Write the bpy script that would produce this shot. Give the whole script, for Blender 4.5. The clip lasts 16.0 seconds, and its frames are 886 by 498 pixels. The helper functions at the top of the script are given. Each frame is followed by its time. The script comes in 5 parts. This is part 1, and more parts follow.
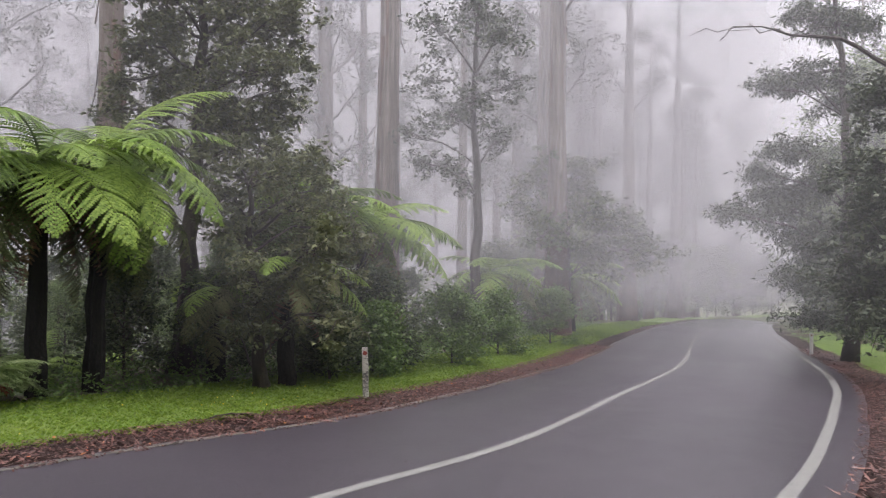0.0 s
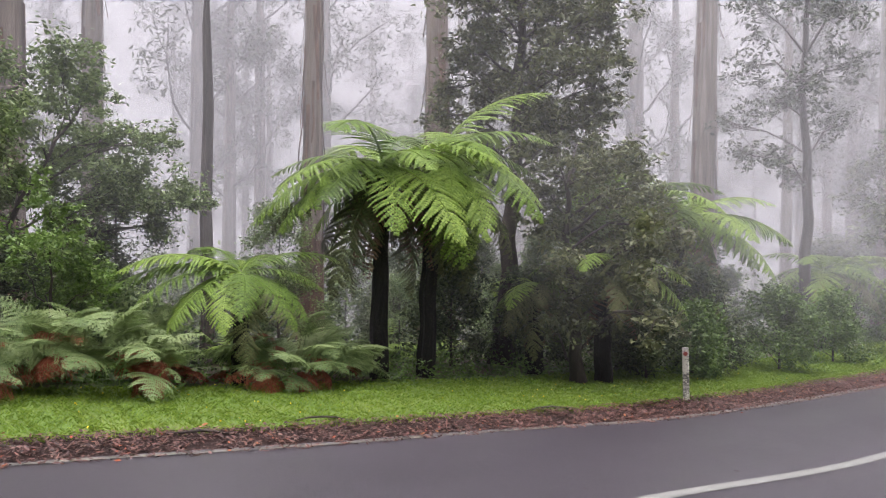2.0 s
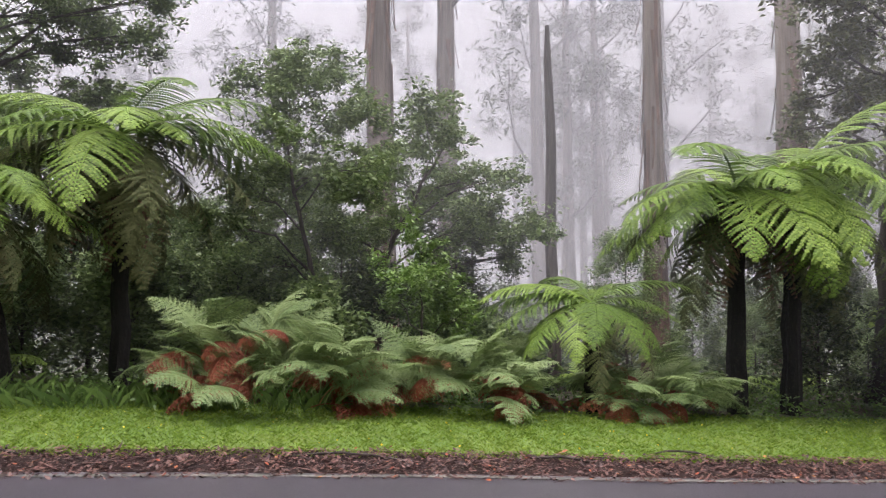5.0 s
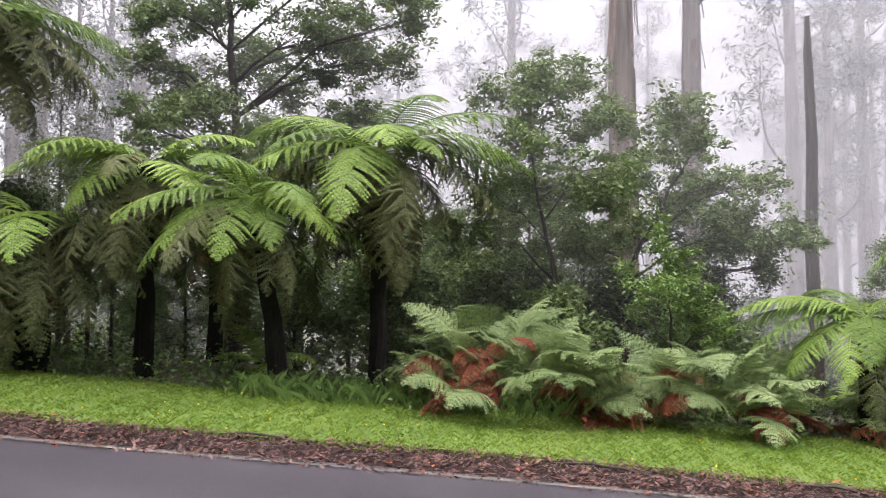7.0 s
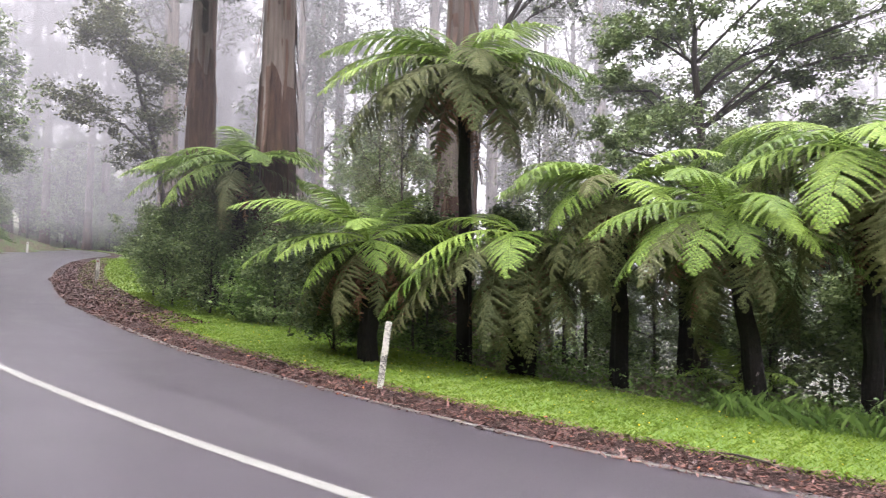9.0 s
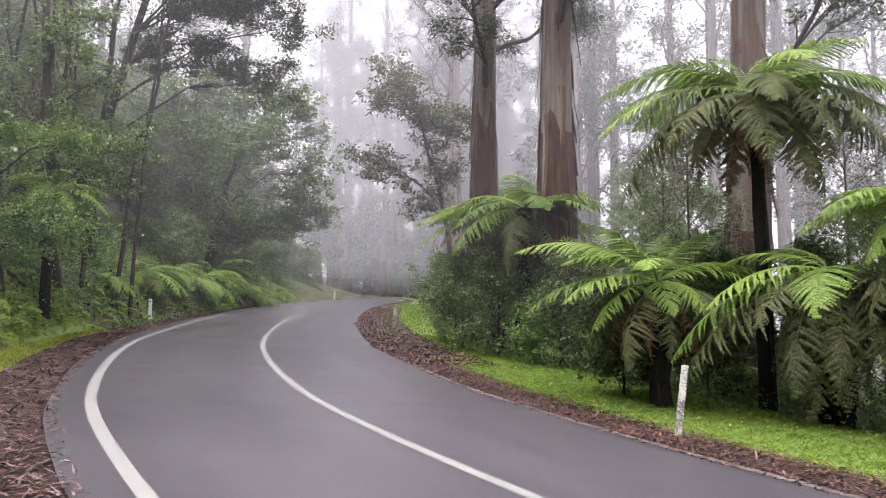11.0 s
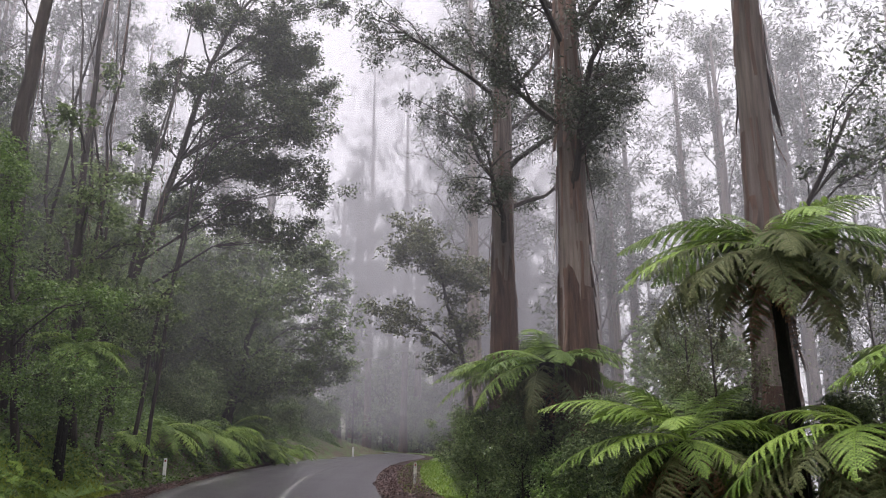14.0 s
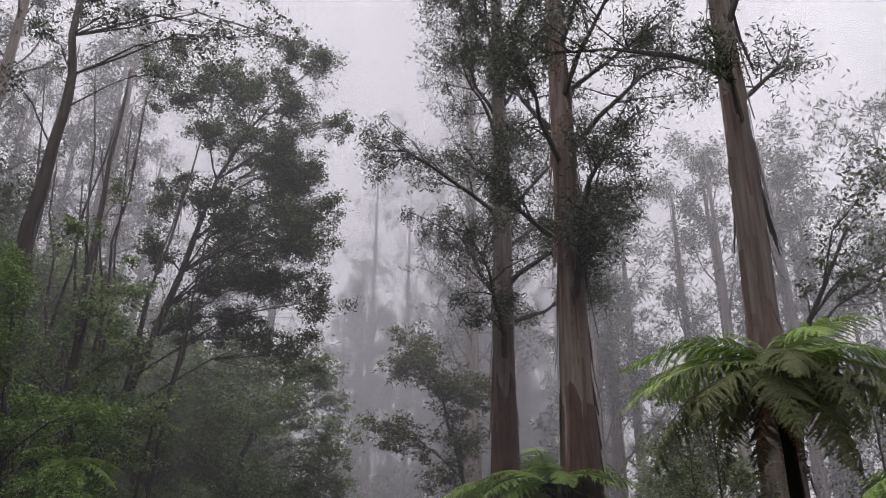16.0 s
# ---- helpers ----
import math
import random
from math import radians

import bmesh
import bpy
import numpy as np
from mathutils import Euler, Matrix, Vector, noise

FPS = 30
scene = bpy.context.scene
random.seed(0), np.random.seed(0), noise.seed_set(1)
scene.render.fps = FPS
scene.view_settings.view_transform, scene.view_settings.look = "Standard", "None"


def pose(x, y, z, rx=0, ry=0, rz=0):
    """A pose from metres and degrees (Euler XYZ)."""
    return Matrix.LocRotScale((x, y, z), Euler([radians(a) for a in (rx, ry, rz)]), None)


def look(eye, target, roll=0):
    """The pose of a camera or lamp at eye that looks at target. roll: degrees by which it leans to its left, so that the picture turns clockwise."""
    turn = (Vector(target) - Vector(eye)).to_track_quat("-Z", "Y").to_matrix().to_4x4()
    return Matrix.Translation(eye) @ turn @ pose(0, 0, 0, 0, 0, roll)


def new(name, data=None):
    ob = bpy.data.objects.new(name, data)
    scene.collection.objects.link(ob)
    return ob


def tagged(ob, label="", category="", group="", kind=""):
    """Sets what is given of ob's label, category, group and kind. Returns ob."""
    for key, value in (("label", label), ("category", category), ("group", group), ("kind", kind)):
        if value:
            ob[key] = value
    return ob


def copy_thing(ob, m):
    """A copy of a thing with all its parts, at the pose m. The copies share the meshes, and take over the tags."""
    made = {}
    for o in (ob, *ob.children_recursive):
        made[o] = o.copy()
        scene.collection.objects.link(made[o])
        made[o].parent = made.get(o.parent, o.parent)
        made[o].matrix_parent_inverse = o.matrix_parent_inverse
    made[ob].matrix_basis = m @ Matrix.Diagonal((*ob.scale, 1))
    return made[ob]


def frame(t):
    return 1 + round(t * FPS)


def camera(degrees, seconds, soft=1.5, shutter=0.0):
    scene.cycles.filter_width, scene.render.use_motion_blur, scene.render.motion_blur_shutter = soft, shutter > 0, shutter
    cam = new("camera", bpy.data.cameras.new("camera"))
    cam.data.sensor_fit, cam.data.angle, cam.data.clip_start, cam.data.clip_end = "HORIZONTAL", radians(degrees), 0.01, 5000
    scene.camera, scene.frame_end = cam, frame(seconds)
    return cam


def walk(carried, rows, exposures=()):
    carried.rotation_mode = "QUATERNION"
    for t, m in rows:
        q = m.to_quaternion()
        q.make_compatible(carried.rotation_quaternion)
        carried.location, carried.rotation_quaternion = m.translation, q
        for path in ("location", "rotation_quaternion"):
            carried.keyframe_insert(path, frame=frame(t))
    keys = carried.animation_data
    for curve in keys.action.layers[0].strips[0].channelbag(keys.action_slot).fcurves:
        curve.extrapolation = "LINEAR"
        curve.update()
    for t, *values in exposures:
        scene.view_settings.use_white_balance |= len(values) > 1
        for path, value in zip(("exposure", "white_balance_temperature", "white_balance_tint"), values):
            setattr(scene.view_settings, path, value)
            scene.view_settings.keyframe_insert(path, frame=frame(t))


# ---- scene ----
from collections import defaultdict

cam = camera(57.4, 16.0, soft=1.1, shutter=0.12)
EYE, REACH = 1.83, 0.45  # pivot height, and how far ahead of the pivot the camera is held
ROWS = [
    (0.0, 0.13, -0.11, 0.45),
    (0.5, 5.35, -0.37, 0.22),
    (1.0, 8.83, -0.55, 0.28),
    (1.5, 17.12, -0.64, 0.44),
    (2.0, 21.60, -0.49, 0.37),
    (2.5, 23.72, -0.27, 0.36),
    (3.0, 27.40, -0.01, 0.01),
    (3.5, 32.64, 0.26, -0.43),
    (4.0, 36.69, 0.73, -0.51),
    (4.5, 40.25, 1.15, -0.60),
    (5.0, 45.06, 1.56, -0.77),
    (5.2, 47.82, 1.78, -0.86),
    (7.3, 66.06, 2.54, 0.05),
    (7.5, 69.85, 2.77, 0.18),
    (8.0, 78.64, 3.14, 0.42),
    (8.5, 84.63, 3.20, 0.58),
    (9.0, 93.05, 3.20, 0.54),
    (9.5, 101.98, 3.44, 0.21),
    (10.0, 107.87, 3.77, -0.09),
    (10.2, 109.81, 3.89, -0.16),
    (12.3, 114.21, 9.37, -0.31),
    (12.5, 114.21, 10.69, -0.40),
    (13.0, 114.16, 12.57, -0.33),
    (13.5, 114.06, 14.51, -0.20),
    (14.0, 113.98, 16.71, 0.01),
    (14.5, 114.09, 18.64, 0.14),
    (15.0, 114.06, 20.73, 0.23),
    (15.5, 114.12, 22.84, 0.31),
    (16.0, 114.06, 24.68, 0.49),
]


def held(yaw, pitch, roll):
    turn = pose(0, 0, 0, 90 + pitch, 0, yaw) @ pose(0, 0, 0, 0, 0, roll)
    ahead = turn.to_3x3() @ Vector((0, 0, -1))
    return Matrix.Translation(Vector((0, 0, EYE)) + REACH * ahead) @ turn


EXPOSURES = [(0.0, 0.86), (1.0, 1.06), (2.5, 1.25), (5.0, 1.22), (7.5, 1.68), (9.0, 1.99), (10.0, 1.95), (12.4, 1.48), (14.0, 1.01), (16.0, 0.37)]
walk(cam, [(t, held(yaw, pitch, roll)) for t, yaw, pitch, roll in ROWS], EXPOSURES)

# ---------------------------------------------------------------- light
SUN_EL, SUN_AZ = 55, 200
world = bpy.data.worlds.new("overcast")
scene.world = world
world.use_nodes = True
wn, wl = world.node_tree.nodes, world.node_tree.links
wn.clear()
w_out, w_bg = wn.new("ShaderNodeOutputWorld"), wn.new("ShaderNodeBackground")
w_sky, w_hsv, w_mix = wn.new("ShaderNodeTexSky"), wn.new("ShaderNodeHueSaturation"), wn.new("ShaderNodeMixRGB")
w_sky.sky_type, w_sky.sun_disc = "NISHITA", False
w_sky.sun_elevation, w_sky.sun_rotation = radians(SUN_EL), radians(SUN_AZ)
w_sky.air_density, w_sky.dust_density = 1.0, 6.0
w_hsv.inputs["Saturation"].default_value = 0.15
w_mix.inputs["Fac"].default_value = 0.75
w_mix.inputs["Color2"].default_value = (19.5, 18.8, 20.2, 1)
w_bg.inputs["Strength"].default_value = 0.15
# an overcast sky is three times as bright overhead as at the horizon
w_co, w_sep = wn.new("ShaderNodeTexCoord"), wn.new("ShaderNodeSeparateXYZ")
w_up, w_mul = wn.new("ShaderNodeMapRange"), wn.new("ShaderNodeVectorMath")
w_up.inputs["From Min"].default_value, w_up.inputs["From Max"].default_value = 0.0, 1.0
w_up.inputs["To Min"].default_value, w_up.inputs["To Max"].default_value = 0.33, 1.0
w_mul.operation = "SCALE"
wl.new(w_co.outputs["Generated"], w_sep.inputs[0])
wl.new(w_sep.outputs["Z"], w_up.inputs["Value"])
wl.new(w_sky.outputs[0], w_hsv.inputs["Color"])
wl.new(w_hsv.outputs[0], w_mix.inputs["Color1"])
wl.new(w_mix.outputs[0], w_mul.inputs[0])
wl.new(w_up.outputs[0], w_mul.inputs["Scale"])
wl.new(w_mul.outputs[0], w_bg.inputs["Color"])
wl.new(w_bg.outputs[0], w_out.inputs["Surface"])
sun = new("sun", bpy.data.lights.new("sun", "SUN"))
sun.data.energy, sun.data.angle, sun.data.color = 0.6, radians(40), (1.0, 0.97, 0.93)
sun.matrix_world = look((0, 0, 60), Vector((0, 0, 60)) + Vector((math.sin(radians(SUN_AZ)) * -math.cos(radians(SUN_EL)), -math.cos(radians(SUN_AZ)) * math.cos(radians(SUN_EL)), -math.sin(radians(SUN_EL)))))


# ---------------------------------------------------------------- materials
class Mat:
    """A node material being put together."""

    def __init__(self, name):
        self.m = bpy.data.materials.new(name)
        self.m.use_nodes = True
        self.n, self.l = self.m.node_tree.nodes, self.m.node_tree.links
        self.n.clear()
        self.out = self.n.new("ShaderNodeOutputMaterial")
        self.co = self.n.new("ShaderNodeTexCoord")

    def link(self, a, b):
        self.l.new(a, b)

    def noise(self, scale, detail=4.0, rough=0.6, stretch=(1, 1, 1), space="Object", shift=0.0):
        mp, nz = self.n.new("ShaderNodeMapping"), self.n.new("ShaderNodeTexNoise")
        mp.inputs["Scale"].default_value = stretch
        mp.inputs["Location"].default_value = (shift, shift * 0.7, 0)
        nz.inputs["Scale"].default_value, nz.inputs["Detail"].default_value, nz.inputs["Roughness"].default_value = scale, detail, rough
        self.link(self.co.outputs[space], mp.inputs["Vector"])
        self.link(mp.outputs[0], nz.inputs["Vector"])
        return nz.outputs["Fac"]

    def ramp(self, value, stops):
        r = self.n.new("ShaderNodeValToRGB")
        while len(r.color_ramp.elements) < len(stops):
            r.color_ramp.elements.new(0.5)
        for e, (p, c) in zip(r.color_ramp.elements, stops):
            e.position, e.color = p, (*c, 1) if len(c) == 3 else c
        self.link(value, r.inputs["Fac"])
        return r.outputs["Color"]

    def mix(self, a, b, fac, kind="MIX"):
        x = self.n.new("ShaderNodeMixRGB")
        x.blend_type = kind
        for v, s in ((fac, "Fac"), (a, "Color1"), (b, "Color2")):
            if isinstance(v, (int, float)):
                x.inputs[s].default_value = v
            elif isinstance(v, tuple):
                x.inputs[s].default_value = (*v, 1)
            else:
                self.link(v, x.inputs[s])
        return x.outputs["Color"]

    def math(self, op, a, b=0.0):
        x = self.n.new("ShaderNodeMath")
        x.operation = op
        for i, v in enumerate((a, b)):
            if isinstance(v, (int, float)):
                x.inputs[i].default_value = v
            else:
                self.link(v, x.inputs[i])
        return x.outputs[0]

    def island(self):
        return self.n.new("ShaderNodeNewGeometry").outputs["Random Per Island"]

    def chance(self):
        return self.n.new("ShaderNodeObjectInfo").outputs["Random"]

    def surface(self, colour, rough=0.6, bump=None, depth=0.02, spec=0.5, through_light=0.0, coat=0.0):
        p = self.n.new("ShaderNodeBsdfPrincipled")
        if isinstance(colour, tuple):
            p.inputs["Base Color"].default_value = (*colour, 1)
        else:
            self.link(colour, p.inputs["Base Color"])
        if isinstance(rough, (int, float)):
            p.inputs["Roughness"].default_value = rough
        else:
            self.link(rough, p.inputs["Roughness"])
        p.inputs["Specular IOR Level"].default_value = spec
        p.inputs["Coat Weight"].default_value = coat
        p.inputs["Coat Roughness"].default_value = 0.15
        if bump is not None:
            b = self.n.new("ShaderNodeBump")
            b.inputs["Distance"].default_value = depth
            self.link(bump, b.inputs["Height"])
            self.link(b.outputs[0], p.inputs["Normal"])
        last = p.outputs[0]
        if through_light:
            t, x = self.n.new("ShaderNodeBsdfTranslucent"), self.n.new("ShaderNodeMixShader")
            self.link(colour, t.inputs["Color"]) if not isinstance(colour, tuple) else None
            x.inputs[0].default_value = through_light
            self.link(last, x.inputs[1])
            self.link(t.outputs[0], x.inputs[2])
            last = x.outputs[0]
        self.link(last, self.out.inputs["Surface"])
        return self.m


def leaf_material(name, dark, mid, light, rough=0.42, through_light=0.25, by_object=False, spec=0.4):
    """Foliage: a spread of tones from leaf to leaf, with drifts through the crown."""
    m = Mat(name)
    drift = m.noise(0.9, 3)
    own = m.island()
    v = m.math("ADD", m.math("MULTIPLY", own, 0.55), m.math("MULTIPLY", drift, 0.55))
    if by_object:
        v = m.math("ADD", m.math("MULTIPLY", v, 0.6), m.math("MULTIPLY", m.chance(), 0.42))
    col = m.ramp(v, [(0.15, dark), (0.5, mid), (0.9, light)])
    return m.surface(col, rough, spec=spec, through_light=through_light)


def bark_material(name, dark, mid, light, stretch=(1, 1, 0.12), scale=9.0, depth=0.03, rough=0.8):
    """Bark with long upright streaks and blotches."""
    m = Mat(name)
    streak = m.noise(scale, 6, 0.65, stretch)
    blotch = m.noise(0.55, 3, 0.5, (1, 1, 0.35), shift=3.1)
    v = m.math("ADD", m.math("MULTIPLY", streak, 0.65), m.math("MULTIPLY", blotch, 0.45))
    col = m.ramp(v, [(0.35, dark), (0.55, mid), (0.75, light)])
    return m.surface(col, rough, streak, depth)


def asphalt_material():
    m = Mat("wet_asphalt")
    grit, stone = m.noise(75, 5, 0.8), m.noise(24, 3, 0.7, shift=1.3)
    patch = m.noise(0.4, 2, 0.5, (1, 0.6, 1), shift=2.0)
    worn = m.noise(1.6, 2, 0.5, shift=7.0)
    uv = m.n.new("ShaderNodeSeparateXYZ")
    m.link(m.co.outputs["UV"], uv.inputs[0])
    # two wheel tracks a lane, polished and a little darker; long streaks run with the traffic
    track = m.math("MULTIPLY", m.math("ADD", m.math("COSINE", m.math("MULTIPLY", uv.outputs[0], 2 * math.pi / 1.5)), 1.0), 0.5)
    streak = m.noise(1.0, 2, 0.5, (2.2, 0.16, 1), "UV")
    col = m.mix(m.ramp(grit, [(0.32, (0.018, 0.0150, 0.0188)), (0.68, (0.104, 0.0895, 0.106))]), m.ramp(patch, [(0.28, (0.7, 0.7, 0.72)), (0.72, (1, 1, 1))]), 0.65, "MULTIPLY")
    col = m.mix(col, m.ramp(stone, [(0.35, (0.86, 0.86, 0.87)), (0.65, (1.08, 1.08, 1.08))]), 0.6, "MULTIPLY")
    col = m.mix(col, m.ramp(streak, [(0.3, (0.78, 0.78, 0.8)), (0.62, (1.06, 1.06, 1.06))]), 0.6, "MULTIPLY")
    wet = m.math("ADD", m.math("ADD", m.math("MULTIPLY", patch, 0.4), m.math("MULTIPLY", worn, 0.25)), m.math("ADD", m.math("MULTIPLY", streak, 0.25), m.math("MULTIPLY", track, -0.08)))
    rough = m.ramp(wet, [(0.22, (0.28, 0.28, 0.28)), (0.62, (0.37, 0.37, 0.37))])
    return m.surface(col, rough, grit, 0.0022, spec=0.5)


def paint_material(name, colour, worn):
    m = Mat(name)
    chips = m.noise(38, 6, 0.75)
    wide = m.noise(3.0, 3, 0.6, shift=5)
    v = m.math("ADD", m.math("MULTIPLY", chips, 0.6), m.math("MULTIPLY", wide, 0.4))
    col = m.ramp(v, [(worn - 0.06, (0.10, 0.098, 0.095)), (worn + 0.03, colour)])
    return m.surface(col, 0.5, chips, 0.003)


def ground_material():
    m = Mat("forest_floor")
    a, b = m.noise(1.3, 6, 0.65), m.noise(24, 4, 0.7, shift=4)
    col = m.mix(m.ramp(b, [(0.3, (0.030, 0.020, 0.012)), (0.7, (0.110, 0.075, 0.042))]), m.ramp(b, [(0.3, (0.030, 0.052, 0.012)), (0.7, (0.095, 0.145, 0.034))]), m.ramp(a, [(0.42, (0, 0, 0)), (0.58, (1, 1, 1))]))
    return m.surface(col, 0.75, b, 0.05)


def verge_material():
    m = Mat("verge_soil_and_turf")
    a, b = m.noise(1.1, 5, 0.6), m.noise(60, 4, 0.7, shift=4)
    col = m.mix(m.ramp(b, [(0.3, (0.06, 0.115, 0.010)), (0.7, (0.14, 0.225, 0.024))]), (0.16, 0.21, 0.032), m.ramp(a, [(0.45, (0, 0, 0)), (0.7, (0.7, 0.7, 0.7))]))
    return m.surface(col, 0.7, b, 0.02)


def litter_material():
    m = Mat("wet_leaf_litter")
    a, b = m.noise(3.0, 5, 0.6), m.noise(75, 5, 0.75, shift=4)
    col = m.mix(m.ramp(b, [(0.32, (0.006, 0.004, 0.004)), (0.5, (0.030, 0.014, 0.012)), (0.72, (0.090, 0.044, 0.037))]), (0.026, 0.023, 0.024), m.ramp(a, [(0.5, (0, 0, 0)), (0.75, (0.4, 0.4, 0.4))]))
    return m.surface(col, 0.8, b, 0.03, spec=0.25)


def mist_material(name, share, least, aloft, radius):
    """A thin sheet standing in for fog: mostly clear, scattering a share of the light; faded at the ground, its share
    set by direction to fit the camera's view.
    """
    m = Mat(name)
    drift = m.noise(0.05, 4, 0.55)
    uv, sep = m.n.new("ShaderNodeSeparateXYZ"), m.n.new("ShaderNodeSeparateXYZ")
    m.link(m.co.outputs["UV"], uv.inputs[0])
    m.link(m.co.outputs["Object"], sep.inputs[0])
    by_direction = m.math("MINIMUM", m.math("MAXIMUM", m.math("ADD", m.math("DIVIDE", sep.outputs[1], 0.8 * radius), 0.55 if radius > 15 else -0.05), least), 1.1)
    # thicker among the crowns than by the road, tuned to fit the camera's view
    by_direction = m.math("ADD", by_direction, m.math("MULTIPLY", m.math("MINIMUM", m.math("MAXIMUM", m.math("DIVIDE", m.math("SUBTRACT", sep.outputs[2], 5.0), 14.0), 0.0), 1.0), m.math("MULTIPLY", m.math("MINIMUM", m.math("MAXIMUM", m.math("DIVIDE", m.math("SUBTRACT", sep.outputs[1], 0.12 * radius), -0.45 * radius), 0.0), 1.0), aloft)))
    # and thinned across the road, to fit how dark the trees there look
    by_direction = m.math("MULTIPLY", by_direction, m.math("SUBTRACT", 1.0, m.math("MINIMUM", m.math("MAXIMUM", m.math("MULTIPLY", m.math("SUBTRACT", m.math("DIVIDE", sep.outputs[0], radius), 0.32), 4.0), 0.0), 0.5)))
    a = m.math("MULTIPLY", m.math("MULTIPLY", m.ramp(drift, [(0.3, (0.8, 0.8, 0.8)), (0.7, (1, 1, 1))]), m.math("MULTIPLY", uv.outputs[1], by_direction)), share * 1.1)
    # shading normal turned straight up, so the upright sheet takes the sky's light
    up = m.n.new("ShaderNodeCombineXYZ")
    up.inputs[2].default_value = 1.0
    d, t, x = m.n.new("ShaderNodeBsdfDiffuse"), m.n.new("ShaderNodeBsdfTransparent"), m.n.new("ShaderNodeMixShader")
    d.inputs["Color"].default_value = (0.53, 0.519, 0.546, 1)
    m.link(up.outputs[0], d.inputs["Normal"])
    m.link(a, x.inputs[0])
    m.link(t.outputs[0], x.inputs[1])
    m.link(d.outputs[0], x.inputs[2])
    m.link(x.outputs[0], m.out.inputs["Surface"])
    return m.m


ASPHALT, FLOOR, TURF, LITTER = asphalt_material(), ground_material(), verge_material(), litter_material()
WHITE_LINE = paint_material("worn_white_line", (0.185, 0.18, 0.17), 0.42)
FADED_LINE = paint_material("faded_edge_line", (0.140, 0.128, 0.108), 0.50)
POST_PAINT = paint_material("flaking_white_post_paint", (0.56, 0.54, 0.47), 0.50)
CLEAN_PAINT = paint_material("white_post_plastic", (0.75, 0.75, 0.73), 0.25)
RED_GLASS = Mat("red_reflector").surface((0.22, 0.03, 0.02), 0.3)
FERN_LEAF = leaf_material("tree_fern_green", (0.050, 0.092, 0.016), (0.142, 0.222, 0.036), (0.285, 0.395, 0.075), 0.52, 0.3, by_object=True, spec=0.28)
FERN_OLD = leaf_material("tree_fern_dull", (0.040, 0.050, 0.020), (0.102, 0.115, 0.048), (0.175, 0.172, 0.080), 0.7, 0.3, by_object=True, spec=0.15)
FERN_DEAD = leaf_material("tree_fern_dead", (0.050, 0.026, 0.015), (0.125, 0.062, 0.034), (0.210, 0.115, 0.065), 0.7, 0.1, by_object=True)
BRACKEN = leaf_material("bracken_green", (0.085, 0.130, 0.044), (0.195, 0.265, 0.098), (0.330, 0.400, 0.180), 0.5, 0.28, by_object=True)
RUST = leaf_material("bracken_russet", (0.090, 0.022, 0.012), (0.230, 0.060, 0.030), (0.340, 0.115, 0.058), 0.6, 0.15, by_object=True)
LEAF = leaf_material("shrub_leaf", (0.046, 0.074, 0.028), (0.132, 0.184, 0.066), (0.285, 0.360, 0.150), 0.38, 0.4, spec=0.32)
LEAF_BRIGHT = leaf_material("sapling_leaf", (0.055, 0.105, 0.022), (0.125, 0.205, 0.045), (0.220, 0.320, 0.085), 0.38, 0.3)
# lightest tone raised to imitate glossy, lit leaf tops
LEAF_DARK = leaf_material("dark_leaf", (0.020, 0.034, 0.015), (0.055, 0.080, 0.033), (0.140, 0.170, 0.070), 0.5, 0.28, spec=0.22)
LEAF_OLIVE = leaf_material("olive_leaf", (0.036, 0.046, 0.020), (0.100, 0.114, 0.050), (0.200, 0.212, 0.100), 0.40, 0.28, spec=0.35)
LEAF_GUM = leaf_material("gum_leaf", (0.022, 0.034, 0.018), (0.048, 0.066, 0.034), (0.095, 0.110, 0.058), 0.45, 0.15)
BARK_GUM = bark_material("gum_bark_smooth", (0.054, 0.038, 0.031), (0.168, 0.131, 0.109), (0.315, 0.274, 0.245), (1, 1, 0.045), 8.0, depth=0.02)
BARK_ROUGH = bark_material("gum_bark_fibrous", (0.022, 0.012, 0.009), (0.075, 0.038, 0.025), (0.150, 0.080, 0.052), depth=0.08)
BARK_STRIP = bark_material("peeling_bark", (0.040, 0.024, 0.018), (0.110, 0.060, 0.042), (0.210, 0.135, 0.100), depth=0.02)
BARK_DARK = bark_material("dark_wet_bark", (0.014, 0.011, 0.009), (0.040, 0.030, 0.024), (0.090, 0.070, 0.055))
FIBRE = bark_material("tree_fern_fibre", (0.003, 0.003, 0.003), (0.009, 0.007, 0.006), (0.024, 0.017, 0.013), (1, 1, 0.5), 26.0, 0.05, 1.0)
GRASS = leaf_material("wet_grass", (0.082, 0.145, 0.012), (0.148, 0.232, 0.024), (0.245, 0.325, 0.055), 0.5, 0.35)
GRASS_YELLOW = leaf_material("yellowing_grass", (0.120, 0.180, 0.018), (0.220, 0.275, 0.036), (0.350, 0.350, 0.075), 0.55, 0.35)
GROUND_LEAF = leaf_material("groundcover_leaf", (0.036, 0.070, 0.016), (0.090, 0.155, 0.034), (0.170, 0.255, 0.065), 0.45, 0.25)
FALLEN = leaf_material("fallen_leaf_and_bark", (0.014, 0.008, 0.008), (0.070, 0.028, 0.023), (0.180, 0.085, 0.066), 0.45, 0.0)
FALLEN_RED = leaf_material("fallen_red_leaf", (0.150, 0.025, 0.015), (0.300, 0.070, 0.030), (0.400, 0.200, 0.060), 0.4, 0.1)
FLOWER = Mat("yellow_flower").surface((0.75, 0.55, 0.03), 0.5)


